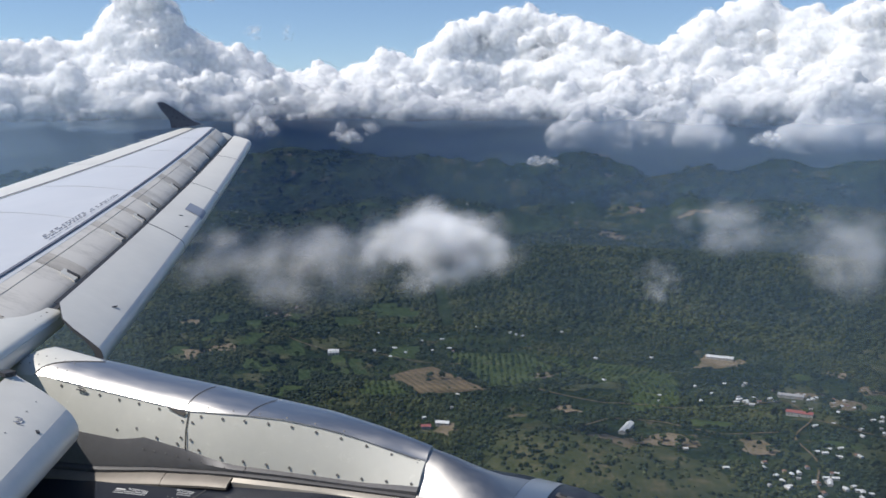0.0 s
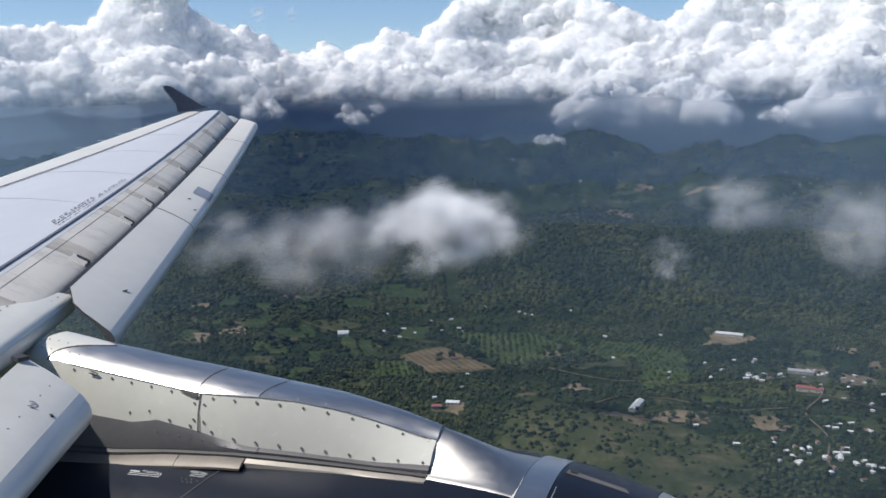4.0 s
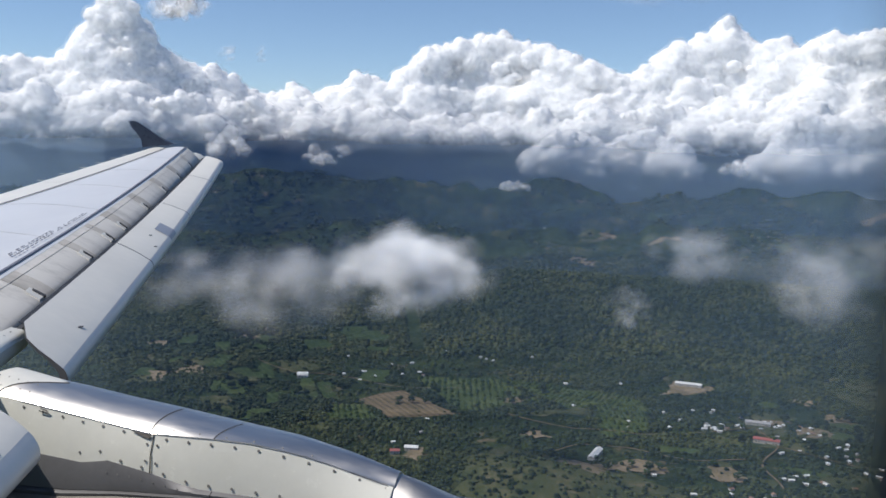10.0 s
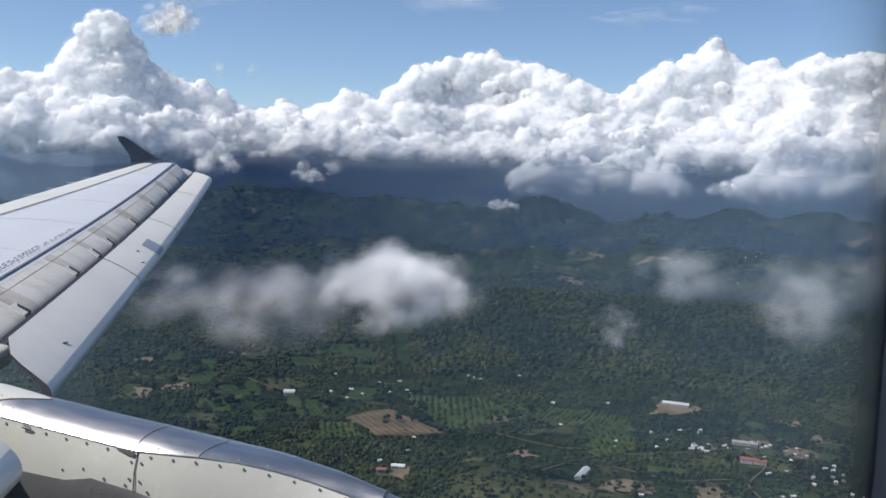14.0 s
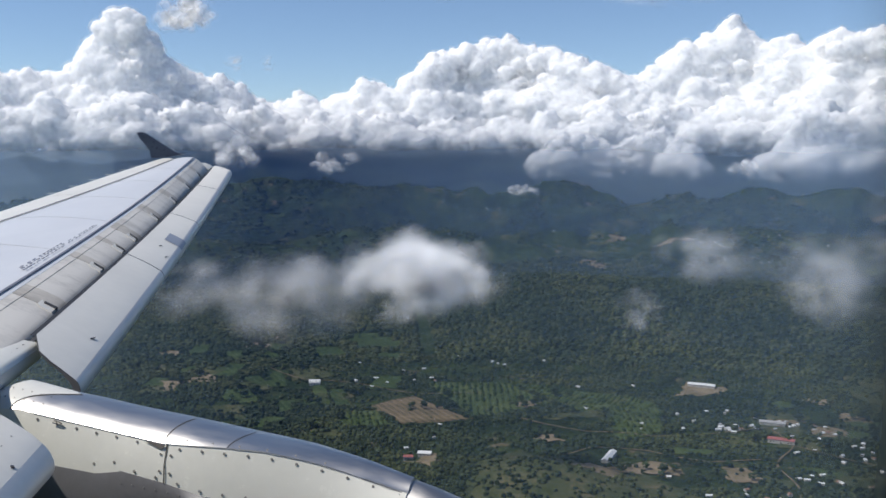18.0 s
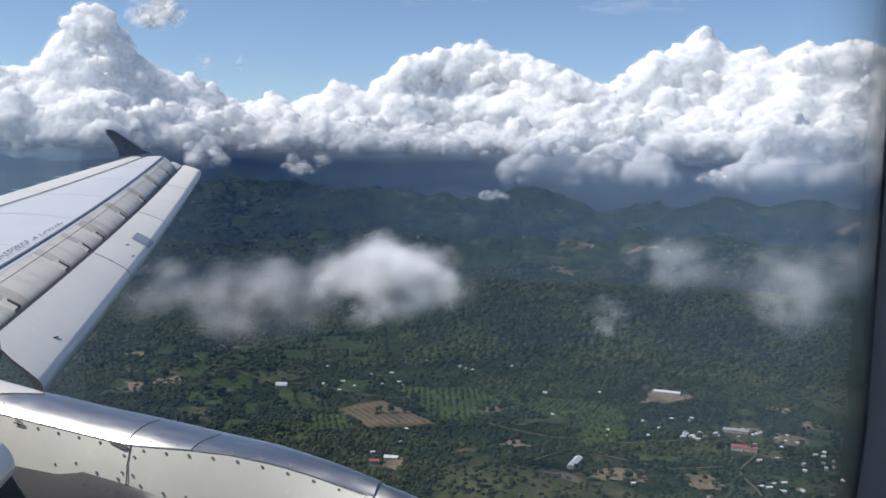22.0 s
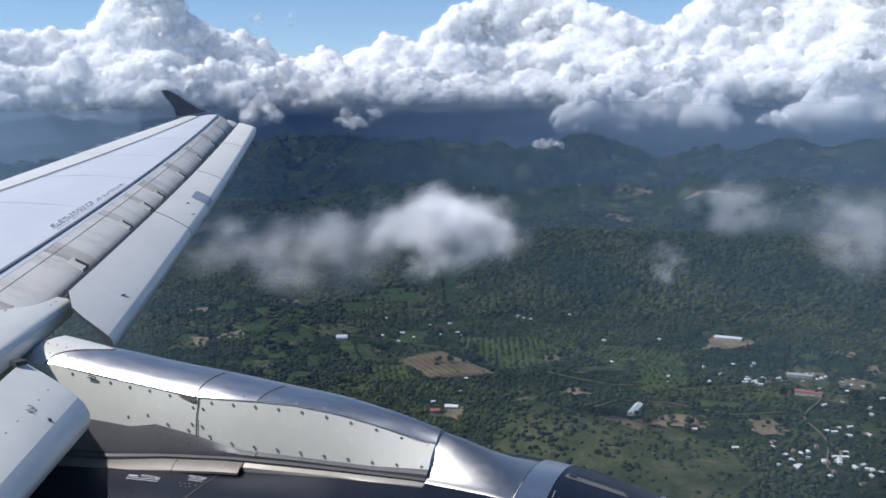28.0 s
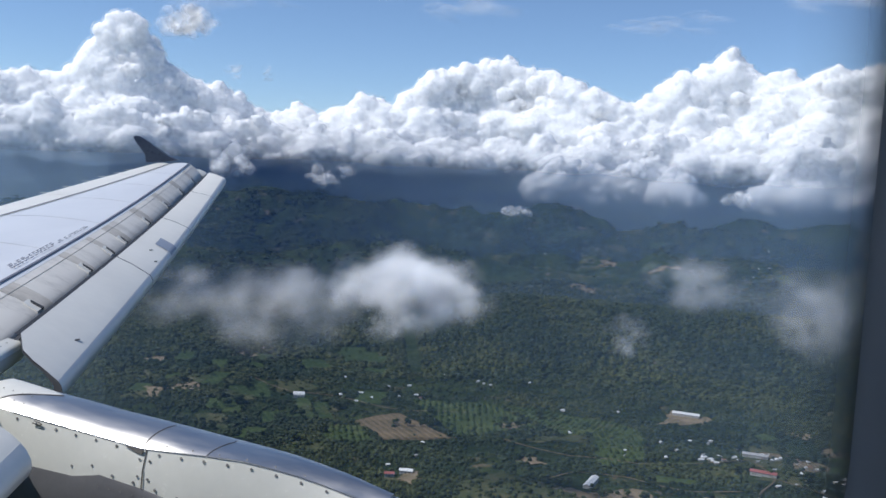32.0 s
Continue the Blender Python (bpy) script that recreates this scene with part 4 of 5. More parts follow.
# fields: draped patches in plan, corners in metres
FIELDS = {
    "pasture": ("pasture", [(-735, 1148), (-715, 1156), (-666, 1072), (-686, 1064)]),
    "crop_field": ("crop", [(-712, 1150), (-692, 1165), (-640, 1082), (-662, 1074)]),
    "tilled_field": ("soil", [(-619, 1094), (-581, 1164), (-470, 1082), (-544, 1033)]),
    "orchard_ground": ("pasture", [(-642, 1053), (-601, 1078), (-557, 1020), (-614, 992)]),
    "orchard_ground.001": ("pasture", [(-592, 1244), (-476, 1290), (-382, 1196), (-470, 1094)]),
    "orchard_ground.002": ("pasture", [(-472, 1294), (-288, 1286), (-247, 1249), (-343, 1182)]),
    "meadow_strip": ("dry_grass", [(-396, 1141), (-323, 1192), (-310, 1175), (-378, 1120)]),
    "orchard_ground.003": ("pasture", [(-315, 1218), (-247, 1245), (-237, 1128), (-282, 1069)]),
    "knoll_meadow": ("dry_grass", [(-405, 897), (-389, 985), (-340, 969), (-262, 962), (-190, 930), (-150, 860), (-160, 775), (-284, 745), (-390, 765)]),
    "bare_yard": ("pale_soil", [(-322, 930), (-285, 962), (-262, 935), (-268, 900)]),
    "bare_yard.001": ("pale_soil", [(-256, 990), (-228, 1020), (-205, 990), (-214, 955)]),
    "hilltop_clearing": ("pale_soil", [(-240, 1300), (-215, 1392), (-165, 1380), (-160, 1345), (-195, 1335)]),
    "bare_yard.002": ("pale_soil", [(-486, 900), (-470, 930), (-452, 905), (-462, 880)]),
    "school_yard": ("dry_grass", [(-140, 1180), (-130, 1235), (-70, 1225), (-80, 1172)]),
    "village_meadow": ("dry_grass", [(10, 930), (30, 990), (95, 985), (90, 915)]),
    "village_meadow.001": ("dry_grass", [(-60, 1010), (-45, 1070), (0, 1060), (-10, 1005)]),
    "clearing": ("dry_grass", [(-30, 1500), (40, 1560), (110, 1400), (30, 1356)]),
}

far_rng = random.Random(77)


def patch(name, kinds_of, d, a, w, h, turn, jag):
    """A four-cornered field at a distance and bearing."""
    fx, fy = -math.sin(math.radians(a)) * d, math.cos(math.radians(a)) * d
    FIELDS[name] = (far_rng.choice(kinds_of), [(fx + u * w * math.cos(turn) - v * h * math.sin(turn) + far_rng.uniform(-jag, jag), fy + u * w * math.sin(turn) + v * h * math.cos(turn) + far_rng.uniform(-jag, jag)) for u, v in ((-1, -1), (1, -1), (1, 1), (-1, 1))])


for i in range(96):
    a = far_rng.uniform(-10, 11) if i % 3 else far_rng.uniform(8, 33)
    patch("far_field.%03d" % i, ("dry_grass", "crop", "dry_grass", "crop", "pasture", "dry_grass", "pale_soil"), far_rng.uniform(2280, 3300), a, far_rng.uniform(10, 42), far_rng.uniform(8, 26), far_rng.uniform(-0.3, 0.3), 7)
for i in range(34):
    patch("strip_field.%03d" % i, ("dry_grass", "crop", "crop", "pale_soil", "dry_grass"), far_rng.uniform(1260, 1640), far_rng.uniform(22, 37), far_rng.uniform(7, 26), far_rng.uniform(14, 42), far_rng.uniform(0.1, 0.7), 5)
for i in range(18):
    patch("strip_plot.%03d" % i, ("dry_grass", "crop", "pasture", "dry_grass"), far_rng.uniform(1010, 1290), far_rng.uniform(25, 36), far_rng.uniform(6, 18), far_rng.uniform(12, 32), far_rng.uniform(0.2, 0.6), 4)
for i in range(26):
    patch("glade.%03d" % i, ("dry_grass", "dry_grass", "pasture", "pale_soil"), far_rng.uniform(900, 1290), far_rng.uniform(-10, 14), far_rng.uniform(8, 24), far_rng.uniform(8, 22), far_rng.uniform(-0.6, 0.6), 6)
FIELDS = {k: (m_, [plan(*p) for p in poly] if not k.startswith(("far_", "strip_", "glade")) else poly) for k, (m_, poly) in FIELDS.items()}


def inside(x, y, poly):
    c = np.zeros(np.shape(x), bool)
    for (x0, y0), (x1, y1) in zip(poly, poly[1:] + poly[:1]):
        hit = (y0 > y) != (y1 > y)
        c ^= hit & (x < (x1 - x0) * (y - y0) / ((y1 - y0) if y1 != y0 else 1e-9) + x0)
    return c


for name, (mat_name, poly) in FIELDS.items():
    bm = bmesh.new()
    ring = []
    ragged = 9 if mat_name in ("dry_grass", "pale_soil") else 3
    for (x0, y0), (x1, y1) in zip(poly, poly[1:] + poly[:1]):
        for i in range(6):
            ring.append((x0 + (x1 - x0) * i / 6 + random.uniform(-1, 1) * ragged, y0 + (y1 - y0) * i / 6 + random.uniform(-1, 1) * ragged))
    f = bm.faces.new([bm.verts.new((x, y, 0)) for x, y in ring])
    bmesh.ops.triangulate(bm, faces=[f])
    bmesh.ops.subdivide_edges(bm, edges=bm.edges[:], cuts=5, use_grid_fill=True)
    for v in bm.verts:
        v.co.z = float(land(v.co.x, v.co.y)) + (1.3 if mat_name == "pale_soil" else 0.9)
    me = bpy.data.meshes.new(name)
    bm.to_mesh(me)
    bm.free()
    me.materials.append(M[mat_name])
    me.polygons.foreach_set("use_smooth", [True] * len(me.polygons))
    label = {"pasture": "mown bright green field on the plain", "crop": "dark green crop field on the plain", "soil": "tilled brown field on the plain", "dry_grass": "dry yellowish meadow with scattered bushes", "pale_soil": "bare pale earth yard between trees"}[mat_name]
    tagged(new(name.split(".")[0], me), label, "field", kind="structure")

# earth tracks
TRACKS = [
    [(-420, 1120), (-330, 1090), (-250, 1105), (-180, 1150), (-105, 1190), (-95, 1120), (-40, 1100), (60, 1085), (150, 1090), (230, 1120)],
    [(-335, 980), (-300, 1030), (-240, 1050), (-170, 1040), (-110, 1060)],
    [(-95, 1120), (-100, 1040), (-95, 960), (-80, 880)],
    [(60, 1085), (75, 1000), (70, 930), (90, 850)],
    [(-860, 1230), (-760, 1195), (-640, 1190), (-560, 1180), (-480, 1210)],
    [(-545, 1033), (-500, 1060), (-470, 1082)],
]
TRACKS = [[plan(*p) for p in line] for line in TRACKS]
for line in TRACKS:
    pts = []
    for (x0, y0), (x1, y1) in zip(line, line[1:]):
        for i in range(8):
            x, y = x0 + (x1 - x0) * i / 8, y0 + (y1 - y0) * i / 8
            x, y = x + 7 * math.sin(y / 23), y + 7 * math.sin(x / 31)
            pts.append((x, y, float(land(x, y)) + 1.6))
    tagged(strip("dirt_track", pts, 2.0, (0, 0, 1), M["soil"], None, thick=0.2), "brown unpaved track across the plain", "track", kind="structure")

# ---- houses ----
M["roof_white"] = paint("white_sheet_roof", (0.80, 0.80, 0.78), (0.62, 0.62, 0.60), 0.4, 3, 0.45)
M["roof_grey"] = paint("weathered_sheet_roof", (0.48, 0.47, 0.45), (0.33, 0.32, 0.31), 0.4, 3, 0.5)
M["roof_red"] = paint("red_sheet_roof", (0.36, 0.12, 0.10), (0.26, 0.09, 0.08), 0.4, 3, 0.55)
M["roof_tile"] = paint("brown_tile_roof", (0.27, 0.15, 0.10), (0.18, 0.10, 0.07), 0.4, 3, 0.7)
M["plaster"] = paint("pale_plaster", (0.50, 0.47, 0.42), (0.36, 0.34, 0.30), 0.5, 4, 0.85)
M["opening"] = paint("dark_opening", (0.05, 0.05, 0.06), (0.03, 0.03, 0.04), 1, 8, 0.4)


def box(x0, y0, z0, x1, y1, z1):
    v = [(x, y, z) for z in (z0, z1) for x, y in ((x0, y0), (x1, y0), (x1, y1), (x0, y1))]
    return v, [(3, 2, 1, 0), (4, 5, 6, 7), (0, 1, 5, 4), (1, 2, 6, 5), (2, 3, 7, 6), (3, 0, 4, 7)]


def gable(l, w, h, rise, over=0.5, thick=0.18):
    x, y = l / 2 + over, w / 2 + over
    lo = h - over * rise / (w / 2)
    sec = [(-y, lo), (0, h + rise), (y, lo), (y, lo + thick), (0, h + rise + thick), (-y, lo + thick)]
    v = [(sx, a, b) for sx in (-x, x) for a, b in sec]
    n = len(sec)
    return v, [tuple(range(n - 1, -1, -1)), tuple(range(n, 2 * n))] + [(j, (j + 1) % n, n + (j + 1) % n, n + j) for j in range(n)]


def vault(l, w, h, rise, seg=10):
    sec = [(-w / 2 - 0.4, h - 0.2)] + [(-w / 2 * math.cos(a), h + rise * math.sin(a)) for a in np.linspace(0, math.pi, seg)] + [(w / 2 + 0.4, h - 0.2)]
    v = [(sx, a, b) for sx in (-l / 2 - 0.4, l / 2 + 0.4) for a, b in sec]
    n = len(sec)
    return v, [tuple(range(n - 1, -1, -1)), tuple(range(n, 2 * n))] + [(j, (j + 1) % n, n + (j + 1) % n, n + j) for j in range(n)]


def house(l, w, h, rise, roof, label, category="house", group="village houses", curved=False, windows=2):
    ob = thing("house" if category == "house" else category, (0, 0, 0), label, category, group)
    v, f = box(-l / 2, -w / 2, -1.5, l / 2, w / 2, h)
    # gable ends
    v += [(-l / 2, 0, h + rise * 0.96), (l / 2, 0, h + rise * 0.96)]
    f += [(4, 7, 8), (5, 6, 9)]
    hang("wall", mesh_of("wall", v, f, M["plaster"], False), ob)
    v, f = vault(l, w, h, rise) if curved else gable(l, w, h, rise)
    hang("roof", mesh_of("roof", v, f, M[roof], False), ob)
    v, f = box(-0.5, -w / 2 - 0.05, 0, 0.5, -w / 2 + 0.1, 2.1)
    hang("door", mesh_of("door", v, f, M["opening"], False), ob)
    for i in range(windows):
        cx = (-1 if i % 2 == 0 else 1) * l * (0.28 + 0.1 * (i // 2))
        v, f = box(cx - 0.6, -w / 2 - 0.04, 1.0, cx + 0.6, -w / 2 + 0.1, 2.1)
        hang("window", mesh_of("window", v, f, M["opening"], False), ob)
    return ob


kinds = [
    house(7.5, 6, 2.6, 1.1, "roof_white", "small house with a white sheet roof among trees"),
    house(10, 6, 2.6, 1.2, "roof_white", "long low house with a white sheet roof"),
    house(6.5, 5, 2.5, 1.0, "roof_grey", "small house with a weathered grey sheet roof"),
    house(8, 6.5, 2.7, 1.3, "roof_tile", "house with a brown tile roof among trees"),
    house(12, 7, 2.9, 1.1, "roof_white", "wide pale house with a white sheet roof"),
]
KEEP = []
for k in kinds:
    k.scale = (0.58, 0.58, 0.58)
rng = random.Random(11)


def place(kind, x, y, turn, clear=9):
    x, y = plan(x, y)
    KEEP.append((x, y, clear))
    return copy_thing(kind, pose(x, y, float(land(x, y)) + 0.4, 0, 0, turn))


def site(ob, x, y, turn, clear):
    x, y = plan(x, y)
    KEEP.append((x, y, clear))
    ob.matrix_basis = pose(x, y, float(land(x, y)) + 0.6, 0, 0, turn)
    return ob


CLUSTERS = [(-110, 1205, 75, 45, 22), (-25, 1120, 60, 40, 9), (95, 1108, 75, 30, 52), (-88, 925, 55, 42, 34), (75, 1010, 70, 60, 14), (45, 925, 45, 40, 10), (150, 1050, 60, 50, 14), (-160, 1170, 40, 30, 9), (-40, 1010, 40, 30, 8), (-620, 1230, 70, 50, 8)]
for n_c, (cx0, cy0, rx, ry, count) in enumerate(CLUSTERS):
    for i in range(count):
        place(rng.choice(kinds[:2] + kinds), cx0 + rng.gauss(0, 0.55) * rx, cy0 + rng.gauss(0, 0.55) * ry, rng.choice((10, 100, 25, 115, 55)) + rng.uniform(-15, 15), 5)
for i in range(34):
    d, a = rng.uniform(960, 1700), math.radians(rng.uniform(-11, 40))
    place(rng.choice(kinds), -math.sin(a) * d, math.cos(a) * d, rng.uniform(0, 180), 7)
for i in range(110):
    d, a = rng.uniform(2200, 3500), math.radians(rng.choice((rng.uniform(-10, 12), rng.uniform(-10, 30))))
    place(rng.choice(kinds), -math.sin(a) * d, math.cos(a) * d, rng.uniform(0, 180), 9)
for k in kinds:
    d, a = rng.uniform(1000, 1300), math.radians(rng.uniform(0, 8))
    site(k, -math.sin(a) * d, math.cos(a) * d, rng.uniform(0, 180), 8).scale = (0.58, 0.58, 0.58)
site(house(15, 10, 4, 3.6, "roof_white", "white shed with a curved roof beside a green field", "shed", "farm sheds", True), -742, 1172, 22, 16)
site(house(44, 9.5, 5, 2.2, "roof_white", "tall white barn on a bare knoll", "barn", "farm sheds"), -283, 1000, 84, 20).scale = (0.8, 0.8, 0.8)
site(house(36, 12, 4, 1.6, "roof_white", "long white shed in a hilltop clearing", "shed", "farm sheds"), -200, 1378, -6, 24)
site(house(34, 12, 4.5, 1.6, "roof_grey", "large pale hall in the village", "hall", "village halls", windows=4), -108, 1214, -4, 18).scale = (0.85, 0.85, 0.85)
site(house(28, 10, 4, 1.6, "roof_red", "long hall with a faded red roof in the village", "hall", "village halls", windows=4), -100, 1140, -8, 18)
site(house(14, 8, 3.4, 1.5, "roof_white", "farmhouse with a white roof beside red earth", "farmhouse", "farm sheds"), -478, 925, 10, 14)
site(house(10, 7, 3, 1.3, "roof_red", "small red-roofed annex beside a farmhouse", "annex", "farm sheds"), -492, 908, 20, 10)

# ---- trees ----
def crown(seed, rings, seg):
    """An uneven leafy dome: rings of points pulled in and out."""
    r = random.Random(seed)
    v, f = [(r.uniform(-0.1, 0.1), r.uniform(-0.1, 0.1), 1.0)], []
    for i in range(rings):
        a = (i + 1) / rings * 1.75
        for j in range(seg):
            b = (j + 0.5 * (i % 2)) / seg * 2 * math.pi
            g = r.uniform(0.72, 1.18)
            v.append((math.sin(a) * math.cos(b) * g, math.sin(a) * math.sin(b) * g, 0.25 + 0.75 * math.cos(a) * r.uniform(0.8, 1.15)))
    for j in range(seg):
        f.append((0, 1 + j, 1 + (j + 1) % seg))
    for i in range(rings - 1):
        o, p = 1 + i * seg, 1 + (i + 1) * seg
        for j in range(seg):
            k = (j + 1) % seg
            f += [(o + j, p + j, p + k), (o + j, p + k, o + k)]
    return np.array(v), np.array(f)


def grove(name, xs, ys, size, tall, rings, seg, material, label, seed, sink=0.15):
    """Thousands of crowns in one mesh."""
    rs = np.random.RandomState(seed)
    zs = land(xs, ys)
    vs, fs, base = [], [], 0
    variants = [crown(seed * 50 + i, rings, seg) for i in range(12)]
    pick = rs.randint(0, 12, len(xs))
    for i, (v, f) in enumerate(variants):
        s = np.where(pick == i)[0]
        if not len(s):
            continue
        a = rs.uniform(0, 6.28, len(s))
        w = size * rs.uniform(0.6, 1.5, len(s))
        h = tall * w * rs.uniform(0.75, 1.3, len(s))
        ca, sa = np.cos(a), np.sin(a)
        p = np.empty((len(s), len(v), 3))
        p[:, :, 0] = xs[s, None] + w[:, None] * (v[None, :, 0] * ca[:, None] - v[None, :, 1] * sa[:, None])
        p[:, :, 1] = ys[s, None] + w[:, None] * (v[None, :, 0] * sa[:, None] + v[None, :, 1] * ca[:, None])
        p[:, :, 2] = zs[s, None] + h[:, None] * (v[None, :, 2] + 0.25 - sink)
        vs.append(p.reshape(-1, 3))
        fs.append((f[None] + (np.arange(len(s)) * len(v))[:, None, None] + base).reshape(-1, 3))
        base += len(s) * len(v)
    return tagged(new(name, array_mesh(name, np.concatenate(vs), np.concatenate(fs), material, False)), label, "trees", kind="stuff")


rs = np.random.RandomState(5)


def scatter(count, d0, d1, a0=-13, a1=50):
    d = np.sqrt(rs.uniform(d0 * d0, d1 * d1, count))
    a = np.radians(rs.uniform(a0, a1, count))
    return -np.sin(a) * d, np.cos(a) * d


def thinned(x, y, houses=True):
    ok = np.ones(len(x), bool)
    for name, (mat_name, poly) in FIELDS.items():
        hit = inside(x, y, poly)
        ok &= ~hit | (rs.uniform(0, 1, len(x)) < (0.24 if mat_name in ("dry_grass", "pale_soil") else 0.01))
    if houses:
        for hx, hy, c in KEEP:
            ok &= (np.abs(x - hx) > c) | (np.abs(y - hy) > c)
            # open yard on the near side of each house
            ok &= (np.abs(x - hx * 0.985) > c * 0.8) | (np.abs(y - hy * 0.985) > c)
    return ok


x, y = scatter(62000, 700, 1440)
gap = fbm(x / 90, y / 90, 41)
ok = thinned(x, y) & (rs.uniform(0, 1, len(x)) < 0.10 + 0.90 * smooth(0.60, 0.50, 0.6 * gap + 0.4 * fbm(x / 28, y / 28, 43)))
for line in TRACKS:
    for (x0, y0), (x1, y1) in zip(line, line[1:]):
        t = np.clip(((x - x0) * (x1 - x0) + (y - y0) * (y1 - y0)) / ((x1 - x0) ** 2 + (y1 - y0) ** 2), 0, 1)
        ok &= np.hypot(x - x0 - t * (x1 - x0), y - y0 - t * (y1 - y0)) > 6
grove("woodland", x[ok], y[ok], 2.25, 1.25, 2, 6, M["canopy"], "dense dark green broadleaf trees on the plain", 1)
x, y = scatter(54000, 1400, 2330)
ok = thinned(x, y, False) & (np.abs((survey(x, y)[0] + 800) * 0.92 + (survey(x, y)[1] - 1800) * 0.38) > 13)
grove("ridge_forest", x[ok], y[ok], 3.9, 1.15, 2, 6, M["canopy"], "closed dark green forest on a low ridge", 2)
x, y = scatter(30000, 2280, 4700)
ok = (fbm(x / 300, y / 300, 51) < 0.58) & thinned(x, y, False)
grove("hill_forest", x[ok], y[ok], 6.4, 0.8, 2, 6, M["canopy"], "hazy forest on far hills", 3)
# orchard rows
for n_o, key in enumerate(("orchard_ground", "orchard_ground.001", "orchard_ground.002", "orchard_ground.003")):
    poly = FIELDS[key][1]
    (x0, y0), (x1, y1) = poly[0], poly[1]
    u = np.array((x1 - x0, y1 - y0)) / math.hypot(x1 - x0, y1 - y0)
    gi, gj = np.meshgrid(np.arange(-40, 41), np.arange(-40, 41))
    c = np.mean(poly, 0)
    step = 7.5 if n_o != 1 else 8.5
    x = c[0] + (gi * u[0] - gj * u[1]) * step + rs.normal(0, 0.5, gi.shape)
    y = c[1] + (gi * u[1] + gj * u[0]) * step + rs.normal(0, 0.5, gi.shape)
    k = inside(x, y, poly) & (rs.uniform(0, 1, x.shape) < 0.93)
    grove("orchard", x[k], y[k], 2.3, 1.1, 3, 7, M["orchard"], "planted rows of round green orchard trees", 10 + n_o)


# single trees at the fields' edges
def tree(seed, size, material):
    r = random.Random(seed)
    ob = thing("tree", (0, 0, 0), "broadleaf tree with an uneven green crown at a field's edge", "tree", "field trees")
    rings = [[Vector((0.35 * g * math.cos(a), 0.35 * g * math.sin(a), z)) for a in np.linspace(0, 2 * math.pi, 7)[:-1]] for z, g in ((-1, 1.3), (0.5, 1.0), (size * 0.7, 0.6))]
    loft("trunk", rings, M["trunk"], ob, closed=True, caps=True)
    vs, fs = [], []
    for i in range(26):
        v, f = crown(seed * 30 + i, 3, 6)
        a, h = r.uniform(0, 6.28), r.uniform(0.45, 1.35)
        d = size * 0.5 * math.sqrt(r.uniform(0, 1)) * (1.25 - abs(h - 0.85))
        s = size * r.uniform(0.16, 0.30)
        fs += [tuple(int(k) + len(vs) for k in t) for t in f]
        vs += [(p[0] * s + d * math.cos(a), p[1] * s + d * math.sin(a), p[2] * s * 0.8 + h * size) for p in v]
    hang("crown", mesh_of("crown", vs, fs, material, False), ob)
    return ob


trees = [tree(i + 1, s, M["canopy"] if i % 2 else M["orchard"]) for i, s in enumerate((6, 7.5, 5, 8.5))]
rng = random.Random(8)
edges = [(p, q) for k, (mm, poly) in FIELDS.items() if not k.startswith("far") for p, q in zip(poly, poly[1:] + poly[:1])]
for i in range(110):
    p, q = rng.choice(edges)
    f = rng.random()
    x, y = p[0] + (q[0] - p[0]) * f + rng.uniform(-5, 5), p[1] + (q[1] - p[1]) * f + rng.uniform(-5, 5)
    copy_thing(rng.choice(trees), pose(x, y, float(land(x, y)) + 0.3, 0, 0, rng.uniform(0, 360)))
for i, t in enumerate(trees):
    x, y = plan(-560 + 17 * i, 1100 + 6 * i)
    t.matrix_basis = pose(x, y, float(land(x, y)) + 0.3)

# ---- haze: distance haze put into the colour of upright sheets, thinning upwards ----
def even_scatter(nt, colour):
    """Even scattered light put in by fixed normals: as strong whichever way the veil lies."""
    both = nt.nodes.new("ShaderNodeAddShader")
    for k, (kind, sign) in enumerate((("ShaderNodeBsdfDiffuse", 1), ("ShaderNodeBsdfTranslucent", -1))):
        b, n = nt.nodes.new(kind), nt.nodes.new("ShaderNodeCombineXYZ")
        b.inputs["Color"].default_value = (*colour, 1)
        n.inputs[0].default_value, n.inputs[1].default_value, n.inputs[2].default_value = -0.35 * sign, -0.28 * sign, 0.89 * sign
        nt.links.new(n.outputs[0], b.inputs["Normal"])
        nt.links.new(b.outputs[0], both.inputs[k])
    return both


def haze_sheet_material(name, colour, most, low, high):
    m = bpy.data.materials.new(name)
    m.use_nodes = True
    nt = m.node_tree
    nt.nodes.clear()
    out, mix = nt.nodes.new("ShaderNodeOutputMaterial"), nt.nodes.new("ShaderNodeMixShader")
    clear, white = nt.nodes.new("ShaderNodeBsdfTransparent"), even_scatter(nt, colour)
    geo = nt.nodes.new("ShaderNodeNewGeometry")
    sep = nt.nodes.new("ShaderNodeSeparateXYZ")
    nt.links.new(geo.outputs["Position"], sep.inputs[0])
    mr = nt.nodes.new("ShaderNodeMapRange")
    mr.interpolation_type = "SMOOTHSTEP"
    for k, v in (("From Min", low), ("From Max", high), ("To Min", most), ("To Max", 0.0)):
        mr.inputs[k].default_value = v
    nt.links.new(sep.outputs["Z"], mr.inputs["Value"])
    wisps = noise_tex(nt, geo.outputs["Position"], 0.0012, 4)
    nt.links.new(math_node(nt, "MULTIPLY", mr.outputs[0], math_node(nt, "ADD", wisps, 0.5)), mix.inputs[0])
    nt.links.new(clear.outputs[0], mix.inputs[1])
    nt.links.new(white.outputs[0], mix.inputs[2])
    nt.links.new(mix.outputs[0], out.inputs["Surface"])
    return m


